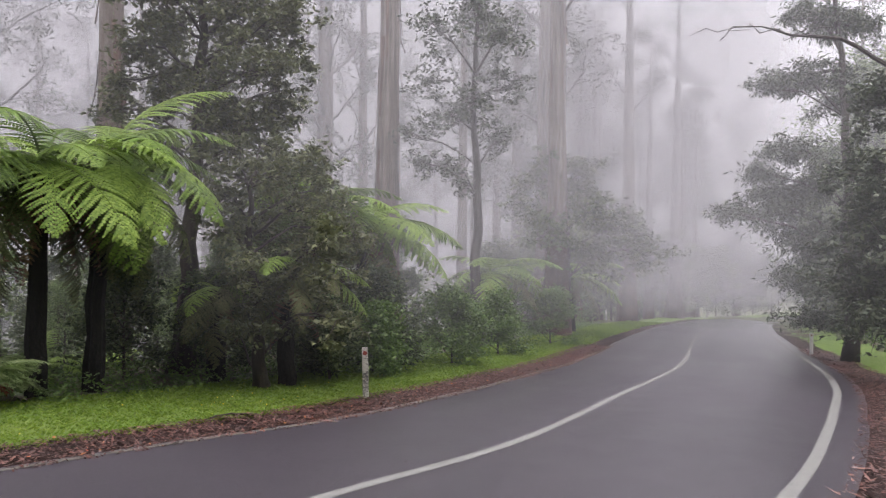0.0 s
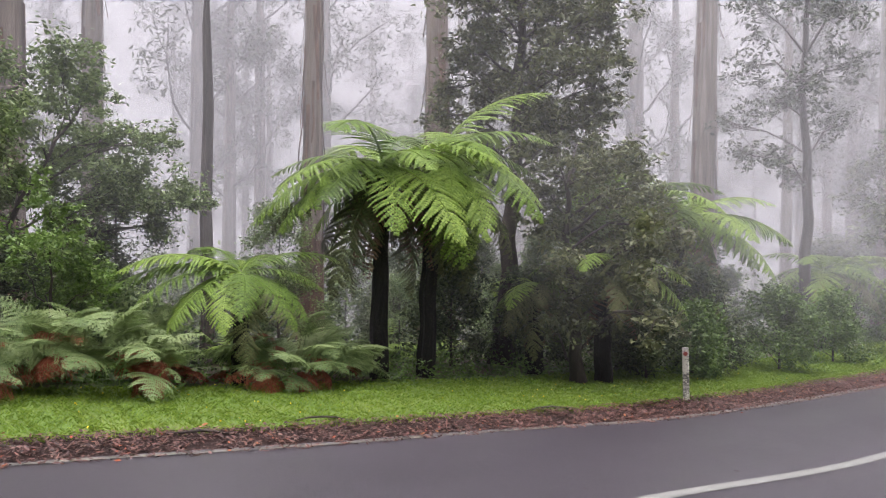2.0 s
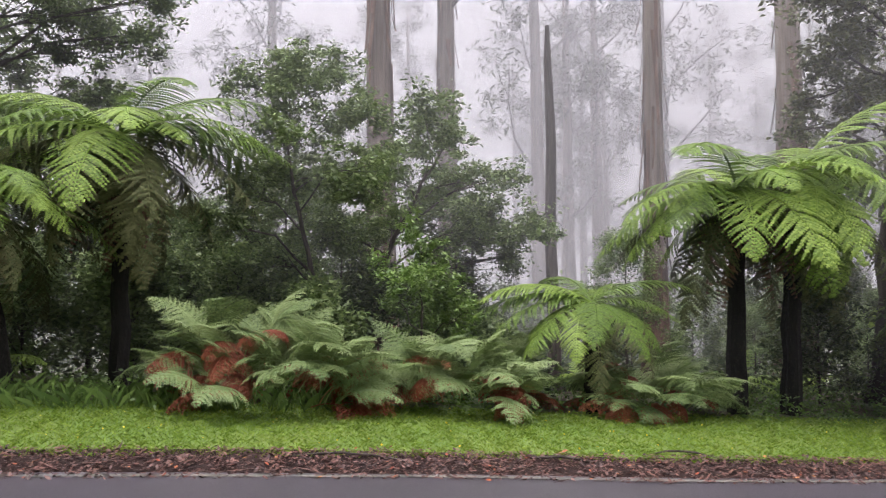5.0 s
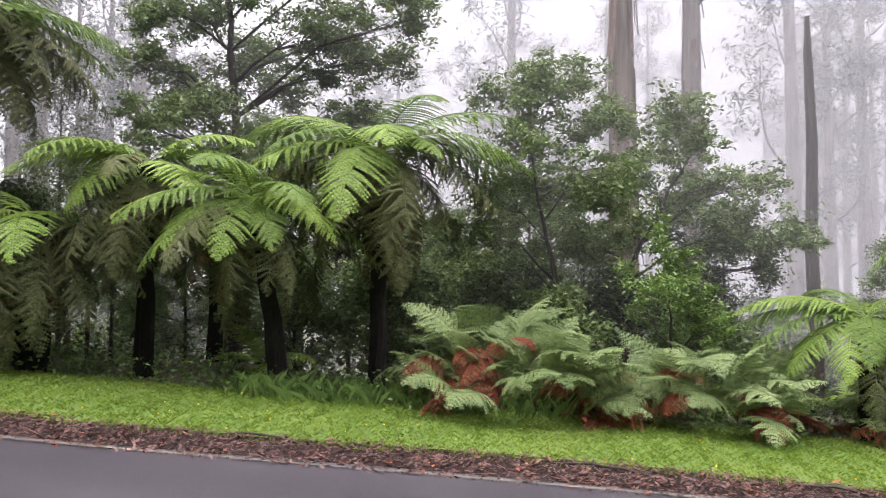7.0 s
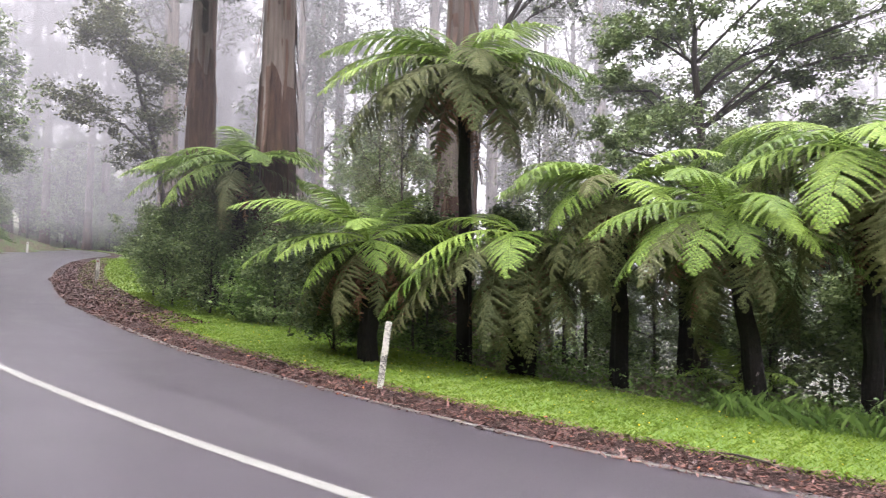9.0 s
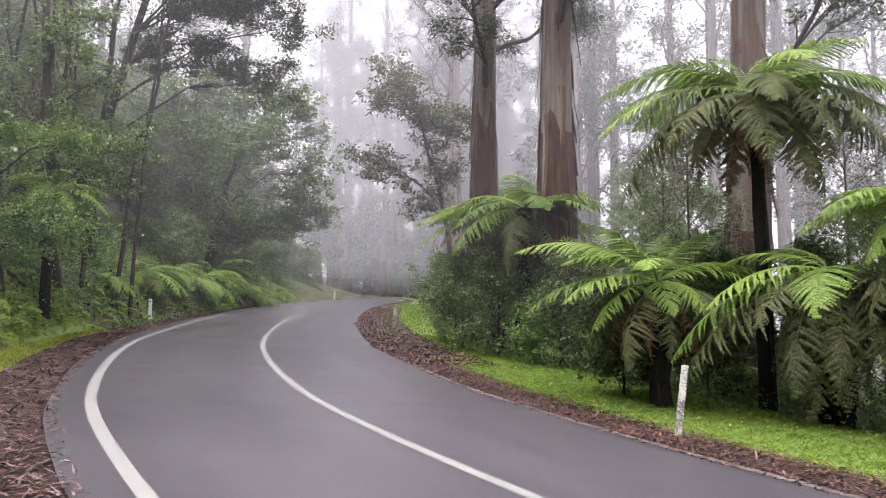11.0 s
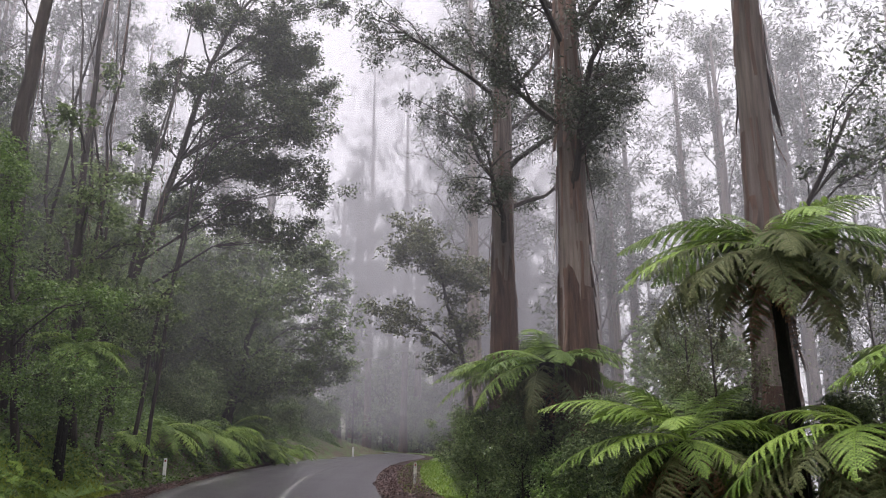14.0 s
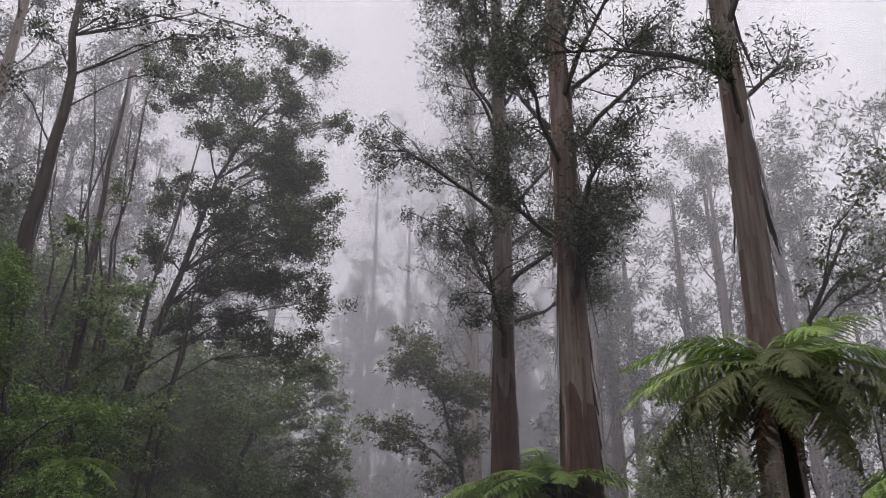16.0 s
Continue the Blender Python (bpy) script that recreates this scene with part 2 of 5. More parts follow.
# ---------------------------------------------------------------- mesh helpers
def mesh_of(name, verts, faces, material):
    me = bpy.data.meshes.new(name)
    me.from_pydata([tuple(v) for v in verts], [], [tuple(f) for f in faces])
    me.materials.append(material)
    me.update()
    return me


def quads_of(name, quads, material):
    """One mesh from an array of loose four-cornered pieces, shape (n, 4, 3)."""
    n = len(quads)
    me = bpy.data.meshes.new(name)
    me.vertices.add(4 * n)
    me.vertices.foreach_set("co", np.asarray(quads, dtype=np.float32).ravel())
    me.loops.add(4 * n)
    me.loops.foreach_set("vertex_index", np.arange(4 * n, dtype=np.int32))
    me.polygons.add(n)
    me.polygons.foreach_set("loop_start", np.arange(0, 4 * n, 4, dtype=np.int32))
    me.materials.append(material)
    me.update(calc_edges=True)
    return me


def part(name, me, parent, label="", smooth=False):
    ob = new(name, me)
    ob.parent = parent
    if smooth:
        me.polygons.foreach_set("use_smooth", [True] * len(me.polygons))
    return tagged(ob, label) if label else ob


def thing(name, m, label, category, group="", kind=""):
    ob = new(name)
    ob.matrix_world = m
    return tagged(ob, label, category, group, kind)


class Tubes:
    """Gathers tapered tubes along bent lines into one mesh."""

    def __init__(self, sides=7):
        self.v, self.f, self.sides = [], [], sides

    def add(self, pts, radii, rng=None, rough=0.0, cap=True):
        pts = np.asarray(pts, float)
        k, s, start = len(pts), self.sides, len(self.v)
        tang = np.gradient(pts, axis=0)
        tang /= np.linalg.norm(tang, axis=1, keepdims=True) + 1e-9
        ref = np.array((1.0, 0, 0)) if abs(tang[0][0]) < 0.8 else np.array((0, 1.0, 0))
        a = np.linspace(0, 2 * math.pi, s, endpoint=False)
        lump = 1 + (rng.normal(0, rough, s) if rng is not None and rough else np.zeros(s))
        for i in range(k):
            u = np.cross(tang[i], ref)
            u /= np.linalg.norm(u) + 1e-9
            w = np.cross(tang[i], u)
            jit = lump * (1 + (rng.normal(0, rough * 0.5, s) if rng is not None and rough else 0))
            self.v.extend(pts[i] + radii[i] * (np.outer(np.cos(a) * jit, u) + np.outer(np.sin(a) * jit, w)))
        for i in range(k - 1):
            for j in range(s):
                j2 = (j + 1) % s
                self.f.append((start + i * s + j, start + i * s + j2, start + (i + 1) * s + j2, start + (i + 1) * s + j))
        if cap:
            self.f.append(tuple(start + (k - 1) * s + j for j in range(s)))
            self.f.append(tuple(start + j for j in reversed(range(s))))

    def mesh(self, name, material):
        return mesh_of(name, self.v, self.f, material)


def leaf_quads(rng, centres, size, droop=0.0, narrow=0.42, spread=0.35):
    """Pointed leaves at the given places, each a folded diamond that hangs a little."""
    n = len(centres)
    d = rng.normal(0, 1, (n, 3))
    d[:, 2] = d[:, 2] * 0.6 - droop
    d /= np.linalg.norm(d, axis=1, keepdims=True) + 1e-9
    s = np.cross(d, rng.normal(0, 1, (n, 3)))
    s /= np.linalg.norm(s, axis=1, keepdims=True) + 1e-9
    ln = size * rng.uniform(1 - spread, 1 + spread, (n, 1))
    lift = np.cross(s, d) * ln * 0.10
    a, t = centres, centres + d * ln
    m = centres + d * ln * 0.45
    return np.stack([a, m + s * ln * narrow * 0.5 + lift, t, m - s * ln * narrow * 0.5 + lift], axis=1)


# ---------------------------------------------------------------- lie of the land
GX, GY = -0.0466, -0.0517  # the whole roadside slopes evenly
MID = [(150, 190), (95, 152), (60, 125), (36, 97), (21, 64), (12.2, 40), (6.7, 23.5), (3.2, 15.5), (0.8, 10.2), (-0.9, 7.5), (-3.6, 3.2), (-6.7, -1.4), (-9.3, -4.7), (-11.6, -7.2),
       (-16.3, -11.2), (-21.5, -14.8), (-32.9, -21.2), (-52, -30), (-72, -37.5), (-81, -44.5), (-86, -57), (-88, -80), (-89, -125)]


def spline(ctrl, step):
    """A smooth line through the control points, at even steps."""
    c = np.array(ctrl, float)
    c = np.vstack([2 * c[0] - c[1], c, 2 * c[-1] - c[-2]])
    out = []
    for i in range(1, len(c) - 2):
        p0, p1, p2, p3 = c[i - 1:i + 3]
        t0, t1 = 0.0, np.linalg.norm(p1 - p0) ** 0.5
        t2 = t1 + np.linalg.norm(p2 - p1) ** 0.5
        t3 = t2 + np.linalg.norm(p3 - p2) ** 0.5
        for t in np.linspace(t1, t2, 24, endpoint=False):
            a1, a2, a3 = (t1 - t) / (t1 - t0) * p0 + (t - t0) / (t1 - t0) * p1, (t2 - t) / (t2 - t1) * p1 + (t - t1) / (t2 - t1) * p2, (t3 - t) / (t3 - t2) * p2 + (t - t2) / (t3 - t2) * p3
            b1, b2 = (t2 - t) / (t2 - t0) * a1 + (t - t0) / (t2 - t0) * a2, (t3 - t) / (t3 - t1) * a2 + (t - t1) / (t3 - t1) * a3
            out.append((t2 - t) / (t2 - t1) * b1 + (t - t1) / (t2 - t1) * b2)
    out = np.array(out)
    for _ in range(3):
        out[1:-1] = (out[:-2] + 2 * out[1:-1] + out[2:]) / 4
    d = np.concatenate([[0], np.cumsum(np.linalg.norm(np.diff(out, axis=0), axis=1))])
    s = np.arange(0, d[-1], step)
    return np.stack([np.interp(s, d, out[:, 0]), np.interp(s, d, out[:, 1])], 1)


LINE = spline(MID, 0.5)
_t = np.gradient(LINE, axis=0)
_t /= np.linalg.norm(_t, axis=1, keepdims=True)
SIDE = np.stack([_t[:, 1], -_t[:, 0]], 1)  # points to the fern side
AHEAD = _t
INNER, OUTER = 2.80, 3.00
# the outer lane widens round the bend and the fern-side edge wanders, both fitted to the camera's view
WIDER = np.interp(LINE[:, 1], [-40, -18, -13, -7, -2, 5, 10, 15, 20, 28, 50, 85], [0.0, 0.25, 0.3, 0.1, -0.1, 0.0, 0.15, 0.6, 0.84, 0.95, 1.2, 0.8])
SWAY = np.interp(LINE[:, 1], [-15, -10, -5, -1, 2, 4, 6, 8, 11.4, 15, 20, 25, 60], [0.3, 0.25, 0.03, -0.08, 0.02, 0.03, -0.15, -0.2, -0.33, -0.42, -0.25, 0.02, 0.4])

TOE = np.interp(LINE[:, 1], [-40, -20, -14, -6], [4.3, 4.5, 5.4, 6.2])  # where the bank begins on the outer side


def offset(x, y):
    """Signed distance from the road's middle line; the fern side counts as plus. Also the index along the line."""
    p = np.stack([np.ravel(x), np.ravel(y)], 1).astype(float)
    o, idx = np.empty(len(p)), np.empty(len(p), int)
    for i in range(0, len(p), 4000):
        q = p[i:i + 4000]
        d = ((q[:, None, :] - LINE[None]) ** 2).sum(-1)
        k = d.argmin(1)
        o[i:i + 4000] = np.sqrt(d[np.arange(len(q)), k]) * np.sign(((q - LINE[k]) * SIDE[k]).sum(-1) + 1e-9)
        idx[i:i + 4000] = k
    return o, idx


def shift(k, o):
    """How far an edge at offset o stands off its usual place."""
    return SWAY[k] if o > 1 else -WIDER[k] if o < -1 else 0.0


def lumps(x, y):
    return 0.10 * np.sin(0.9 * x + 0.4 * y) * np.sin(0.7 * y - 0.3 * x + 1.0) + 0.06 * np.sin(2.3 * x - 1.1 * y) * np.sin(1.9 * y + 0.6)


def height(x, y):
    """The height of the ground: an even slope, falling away behind the ferns, a bank on the outer side."""
    x, y = np.ravel(np.asarray(x, float)), np.ravel(np.asarray(y, float))
    o, k = offset(x, y)
    z = GX * np.clip(x, -110, 110) + GY * np.clip(y, -110, 110)
    rough = np.clip((np.abs(o) - 6.0) / 3.0, 0, 1)
    fall = np.clip(o - 8.5, 0, None)
    z -= np.minimum(0.22 * fall, 5.0 + 0.02 * fall)
    south = np.clip((2.0 - y) / 10.0, 0, 1) * np.clip((x + 80) / 14.0, 0, 1)
    up = np.clip(-o - TOE[k], 0, None)
    z += south * np.minimum(1.35 * up, 1.3 + 0.42 * up) + (1 - south) * np.minimum(0.22 * up, 1.5 + 0.06 * up)
    z += 0.25 * np.clip(np.hypot(x, y) - 106, 0, 150) * np.clip(-y / 50.0, 0, 1)  # a hillside added beyond the bend to close bright gaps at the horizon
    z -= 0.05 * np.clip(1 - np.abs(o) / 3.4, 0, 1) ** 0.3 + 0.02
    return z + lumps(x, y) * rough


def road_z(x, y):
    return GX * np.clip(x, -110, 110) + GY * np.clip(y, -110, 110)


def strip(name, lo, hi, cols, lift, material, label, category, first=0, last=None, wobble=0.0, follow=False, seed=0):
    """A sheet that follows the road between two offsets."""
    rng = np.random.default_rng(seed)
    ks = np.arange(first, len(LINE) if last is None else last)
    edge = np.convolve(rng.normal(0, 1, len(ks) + 8), np.ones(5) / 5, "same")[4:-4] * wobble
    edge2 = np.convolve(rng.normal(0, 1, len(ks) + 8), np.ones(5) / 5, "same")[4:-4] * wobble
    v, f, across = [], [], []
    for i, k in enumerate(ks):
        os_ = np.linspace(lo + edge[i] + shift(k, lo), hi + edge2[i] + shift(k, hi), cols)
        p = LINE[k] + np.outer(os_, SIDE[k])
        z = (height(p[:, 0], p[:, 1]) if follow else road_z(p[:, 0], p[:, 1])) + lift
        v.extend(np.column_stack([p, z]))
        across.extend((o, 0.5 * k) for o in os_)
    for i in range(len(ks) - 1):
        for j in range(cols - 1):
            a = i * cols + j
            f.append((a, a + 1, a + cols + 1, a + cols))
    me = mesh_of(name, v, f, material)
    which = np.empty(len(me.loops), dtype=np.int32)
    me.loops.foreach_get("vertex_index", which)
    me.uv_layers.new(name="across_and_along").data.foreach_set("uv", np.array(across, dtype=np.float32)[which].ravel())
    return tagged(new(name, me), label, category, kind="structure")


def axis_steps():
    near = np.arange(-45, 45.1, 0.5)
    far = [50, 58, 68, 80, 95, 115, 140, 180, 240, 340, 500, 800]
    return np.concatenate([[-v for v in reversed(far)], near, far])


gx = axis_steps()
XX, YY = np.meshgrid(gx, gx, indexing="ij")
ZZ = height(XX, YY)
n = len(gx)
ground = new("ground", mesh_of("ground", np.column_stack([XX.ravel(), YY.ravel(), ZZ]),
                               [(i * n + j, (i + 1) * n + j, (i + 1) * n + j + 1, i * n + j + 1) for i in range(n - 1) for j in range(n - 1)], FLOOR))
ground.data.polygons.foreach_set("use_smooth", [True] * len(ground.data.polygons))
tagged(ground, "dark damp forest floor sloping beside the road", "ground", kind="structure")

strip("leaf_litter_strip", INNER - 0.12, INNER + 1.0, 5, 0.012, LITTER, "wet brown leaf and bark litter along the road edge", "leaf litter", wobble=0.10, seed=1)
strip("leaf_litter_shoulder", -OUTER - 2.9, -OUTER - 0.35, 7, 0.012, LITTER, "dark gravelly shoulder strewn with wet leaves", "road shoulder", wobble=0.12, seed=2)
strip("leaf_litter_bend", INNER - 0.1, INNER + 1.75, 6, 0.036, LITTER, "deep wet leaf and bark litter at the inner side of the bend", "leaf litter", first=int(offset([-17], [-10.8])[1][0]), last=int(offset([-60], [-34])[1][0]), wobble=0.16, seed=9)
strip("grass_verge", INNER + 0.85, INNER + 3.6, 7, 0.03, TURF, "bright green mown grass verge beside the road", "grass verge", wobble=0.12, follow=True, seed=3)
strip("grass_shoulder", -OUTER - 3.5, -OUTER - 1.65, 6, 0.05, TURF, "yellow-green grass strip below the bank", "grass verge", last=int(offset([-22.5], [-15.4])[1][0]), wobble=0.15, follow=True, seed=4)
strip("road", -OUTER - 0.55, INNER + 0.08, 9, 0.03, ASPHALT, "wet dark grey asphalt mountain road", "road", wobble=0.03, seed=5)
strip("centre_line", -0.07, 0.07, 2, 0.036, WHITE_LINE, "continuous white centre line on the wet road", "road marking")
strip("outer_edge_line", -OUTER - 0.08, -OUTER + 0.08, 2, 0.036, WHITE_LINE, "wide worn white edge line of the road", "road marking")
strip("inner_edge_line", INNER - 0.055, INNER + 0.015, 2, 0.036, FADED_LINE, "thin faded edge line half covered by litter", "road marking", wobble=0.01, seed=6)


def on_ground(x, y, sink=0.0):
    return Vector((x, y, float(height(x, y)[0]) - sink))


# ---------------------------------------------------------------- plants
def frond_mesh(name, material, rng, length=1.0, rise=50, fall=-45, width=0.30, pairs=22, teeth=11, droop=0.35, start=0.10, taper=1.0, fold=0.15, comb=0.0, peak=0.34, messy=0.0):
    """A feathery frond along +x: an arched midrib with toothed leaflets on both sides."""
    k = 14
    ang = np.radians(np.linspace(rise, fall, k))
    step = length / (k - 1)
    x = np.concatenate([[0], np.cumsum(np.cos(ang[:-1]) * step)])
    z = np.concatenate([[0], np.cumsum(np.sin(ang[:-1]) * step)])
    sway = rng.normal(0, 0.03)
    y = sway * (x / length) ** 2
    s = np.linspace(0, 1, k)
    v, f = [], []
    for i in range(k):
        r = 0.011 * length * (1 - 0.85 * s[i]) * 0.8
        v += [(x[i], y[i] - r, z[i]), (x[i], y[i] + r, z[i]), (x[i], y[i], z[i] + r * 1.4)]
    for i in range(k - 1):
        a = 3 * i
        f += [(a, a + 3, a + 5, a + 2), (a + 1, a + 2, a + 5, a + 4), (a, a + 1, a + 4, a + 3)]
    for i in range(pairs):
        t = start + (1 - start) * (i + 0.5) / pairs
        q = (t - start) / (1 - start)
        w = width * (min(1.0, (q + 0.06) / peak) ** 0.75) * (1 - q ** 2.2) ** taper + 0.015
        px, py, pz, pa = np.interp(t, s, x), np.interp(t, s, y), np.interp(t, s, z), np.interp(t, s, ang)
        tang, up = np.array((math.cos(pa), 0, math.sin(pa))), np.array((-math.sin(pa), 0, math.cos(pa)))
        for side in (-1, 1):
            ww = w * length * rng.uniform(0.9, 1.08)
            if rng.random() < messy * 0.25:
                continue
            sweep = math.radians(rng.uniform(18 - 30 * messy, 32 + 20 * messy) + 22 * q)
            d = np.array((0, side * math.cos(sweep), 0)) + tang * math.sin(sweep)
            base = np.array((px, py, pz))
            n_t = max(4, int(teeth * w / width))
            sag, lift = droop * rng.uniform(0.8 - 0.5 * messy, 1.3 + 0.8 * messy), fold
            mid = []
            for j in range(n_t + 1):
                g = j / n_t
                mid.append(base + d * ww * g + up * ww * (lift * g - sag * g * g))
            tl = (0.47 + comb) * (1 - start) / pairs * length
            across = np.cross(d, up)
            for j in range(n_t):
                g = j / n_t
                reach = tl * (1 - 0.85 * g ** 3.2) * min(1, 0.55 + 4 * g)
                nxt = tl * (1 - 0.85 * min(1, g + 1 / n_t) ** 3.2)
                a, b = mid[j], mid[j + 1]
                for sgn in (-1, 1):
                    c = len(v)
                    v += [a, b, a + (b - a) * 0.92 + across * nxt * 0.9 * sgn - up * nxt * 0.2, a + (b - a) * 0.42 + across * reach * sgn - up * reach * 0.25]
                    f.append((c, c + 1, c + 2, c + 3))
    return mesh_of(name, v, f, material)


_r = np.random.default_rng(11)
ARCH = {"a": (66, 2), "b": (40, -30), "c": (20, -44), "d": (2, -62), "e": (-22, -80), "f": (-48, -90)}  # from shoots that stand up to limp hanging fronds
FRESH = {k: [frond_mesh("fern_frond", FERN_LEAF, _r, 1, up, down, wide, 31, 17, 0.36, comb=0.03, fold=0.08, messy=0.16) for wide in (0.28, 0.25)] for k, (up, down) in ARCH.items()}
DULL = {k: [frond_mesh("fern_frond_old", FERN_OLD, _r, 1, up - 4, down - 6, wide, 31, 15, 0.5, comb=0.02, messy=0.45) for wide in (0.26, 0.23)] for k, (up, down) in ARCH.items() if k not in "ab"}
DEAD = [frond_mesh("fern_frond_dead", FERN_DEAD, _r, 1, -30, -88, 0.14, 24, 11, 0.9, comb=-0.10, messy=1.0), frond_mesh("fern_frond_dead", FERN_DEAD, _r, 1, -58, -90, 0.10, 24, 11, 1.0, comb=-0.10, messy=1.0)]


def bracken_mesh(name, material, rng, rise, fall, wide=0.42, droop=0.35, curl=0.0):
    """A bracken frond along +x: a bare stalk, then side branches that are small feathery fronds themselves."""
    k = 12
    ang = np.radians(np.linspace(rise, fall, k))
    x = np.concatenate([[0], np.cumsum(np.cos(ang[:-1]) / (k - 1))])
    z = np.concatenate([[0], np.cumsum(np.sin(ang[:-1]) / (k - 1))])
    s = np.linspace(0, 1, k)
    st = Tubes(4)
    st.add(np.column_stack([x, np.zeros(k), z]), np.linspace(0.008, 0.002, k), cap=False)
    v, f = [np.array(p) for p in st.v], list(st.f)
    for i in range(13):
        t = 0.30 + 0.69 * (i + 0.5) / 13
        q = (t - 0.30) / 0.70
        base, pa = np.array((np.interp(t, s, x), 0, np.interp(t, s, z))), np.interp(t, s, ang)
        tang, up = np.array((math.cos(pa), 0, math.sin(pa))), np.array((-math.sin(pa), 0, math.cos(pa)))
        for side in (-1, 1):
            ln = wide * (1 - q) ** 0.8 * rng.uniform(0.85, 1.1) + 0.02
            sweep = math.radians(rng.uniform(15, 32))
            d = np.array((0, side * math.cos(sweep), 0)) + tang * math.sin(sweep)
            n = max(4, int(17 * ln / wide))
            across = np.cross(d, up)
            twist = rng.uniform(-0.25, 0.25)
            across = across * math.cos(twist) + up * math.sin(twist)
            sag = droop * rng.uniform(0.6, 1.4)
            pt = [base + d * ln * g + up * ln * (0.12 * g - sag * g * g) for g in np.linspace(0, 1, n + 1)]
            for j in range(n):
                g = j / n
                size = 0.070 * (1 - 0.85 * g) * (0.6 + 0.4 * (1 - q)) + 0.008
                step = (pt[j + 1] - pt[j]) * 0.85
                for sgn in (-1, 1):
                    c = len(v)
                    tip = pt[j] + across * sgn * size + step * 0.9 - up * size * (0.25 + curl * rng.random())
                    mid = (pt[j] + tip) / 2
                    v += [pt[j], mid - step * 0.42, tip, mid + step * 0.55]
                    f.append((c, c + 1, c + 2, c + 3))
    return mesh_of(name, v, f, material)


BRACK_GREEN = [bracken_mesh("bracken_frond", BRACKEN, _r, 62, -25), bracken_mesh("bracken_frond", BRACKEN, _r, 46, -42, 0.40, 0.45), bracken_mesh("bracken_frond", BRACKEN, _r, 70, -5, 0.38)]
BRACK_RUST = [bracken_mesh("bracken_frond_russet", RUST, _r, 45, -65, 0.36, 0.8, 1.2), bracken_mesh("bracken_frond_russet", RUST, _r, 30, -80, 0.34, 0.9, 1.5)]


def tree_fern(x, y, trunk_h, reach, seed, more, fronds=(), lean=(0, 0), girth=0.13, label=""):
    """A tree fern: a dark fibrous trunk with a crown of arching fronds, the older ones hanging.
    more: a letter for each frond spread round the crown (capital: fresh, small: dull, x: dead); fronds: (kind, bearing,
    length), 0 facing the camera, 90 to its right, set to fit the camera's view."""
    rng = np.random.default_rng(seed)
    base = on_ground(x, y, 0.06)
    ob = thing("tree_fern", Matrix.Translation(base), label or "tree fern with a dark fibrous trunk and bright green arching fronds", "tree fern", "tree ferns along the road")
    k = 9
    h = np.linspace(0, 1, k)
    pts = np.stack([lean[0] * h ** 1.5, lean[1] * h ** 1.5, trunk_h * h], 1) + np.concatenate([[np.zeros(3)], rng.normal(0, 0.015, (k - 1, 3))])
    tb = Tubes(12)
    tb.add(pts, girth * (1.12 - 0.42 * h + 0.25 * (h > 0.85)), rng, 0.13)
    part("trunk", tb.mesh("fern_trunk", FIBRE), ob, "black fibrous trunk")
    top = pts[-1]
    facing = math.degrees(math.atan2(-y, -x))
    turn0, count = rng.uniform(0, 360), defaultdict(int)
    plan = list(fronds)
    for kind in more:
        count[kind] += 1
        share = {"x": 0.7}.get(kind, 0.92 if kind.islower() else 1.0)
        plan.append((kind, turn0 + 67 * "ABCDEFabcdefx".index(kind) + 360 * count[kind] / more.count(kind) + rng.uniform(-16, 16), reach * share * rng.uniform(0.82, 1.12)))
    for i, (kind, bearing, size) in enumerate(plan):
        meshes = DEAD if kind == "x" else DULL[kind] if kind.islower() else FRESH[kind.lower()]
        fr = part("frond", meshes[i % 2], ob)
        dz = -0.12 if kind == "x" else -0.05 if kind.islower() else 0.0
        s = size
        fr.matrix_basis = pose(top[0], top[1], top[2] + dz, rng.uniform(-13, 13), rng.uniform(-7, 7), facing + bearing) @ Matrix.Diagonal((s, s * rng.uniform(0.92, 1.12), s, 1))
    return ob


def bracken_clump(x, y, wide, deep, tall, count, seed, rust=0.3, along=0.0):
    """A thicket of bracken fronds, green with russet dead ones."""
    rng = np.random.default_rng(seed)
    base = on_ground(x, y)
    ob = thing("bracken_clump", Matrix.Translation(base), "bracken thicket with green and russet fronds on the verge", "bracken", "bracken by the verge")
    for i in range(count):
        rho, th = math.sqrt(rng.uniform(0.0, 1.0)), rng.uniform(0, 2 * math.pi)
        u, w = rho * math.cos(th), rho * math.sin(th)
        px, py = u * wide * math.cos(along) - w * deep * math.sin(along), u * wide * math.sin(along) + w * deep * math.cos(along)
        pz = float(height(x + px, y + py)[0]) - base.z
        dead = rng.random() < rust
        me = BRACK_RUST[i % 2] if dead else BRACK_GREEN[i % 3]
        s = rng.uniform(0.7, 1.25) * (0.8 if dead else 1.0)
        lift = tall * (1 - 0.8 * rho ** 2) * rng.uniform(0.12, 0.66)
        fr = part("frond", me, ob, "russet dead frond" if dead else "")
        out = math.degrees(math.atan2(py, px)) + rng.normal(0, 45)
        fr.matrix_basis = pose(px * 0.72, py * 0.72, pz + max(lift, 0.02), rng.uniform(-25, 25), rng.uniform(-22, 12), out) @ Matrix.Diagonal((s, s, s, 1))
    return ob


def bent(rng, start, direction, length, k, bend, rise):
    """A wandering line for a limb."""
    p, d, out = np.array(start, float), np.array(direction, float), []
    d /= np.linalg.norm(d)
    for i in range(k):
        out.append(p.copy())
        p = p + d * length / (k - 1)
        d = d + rng.normal(0, bend, 3) + np.array((0, 0, rise))
        d /= np.linalg.norm(d)
    return np.array(out)


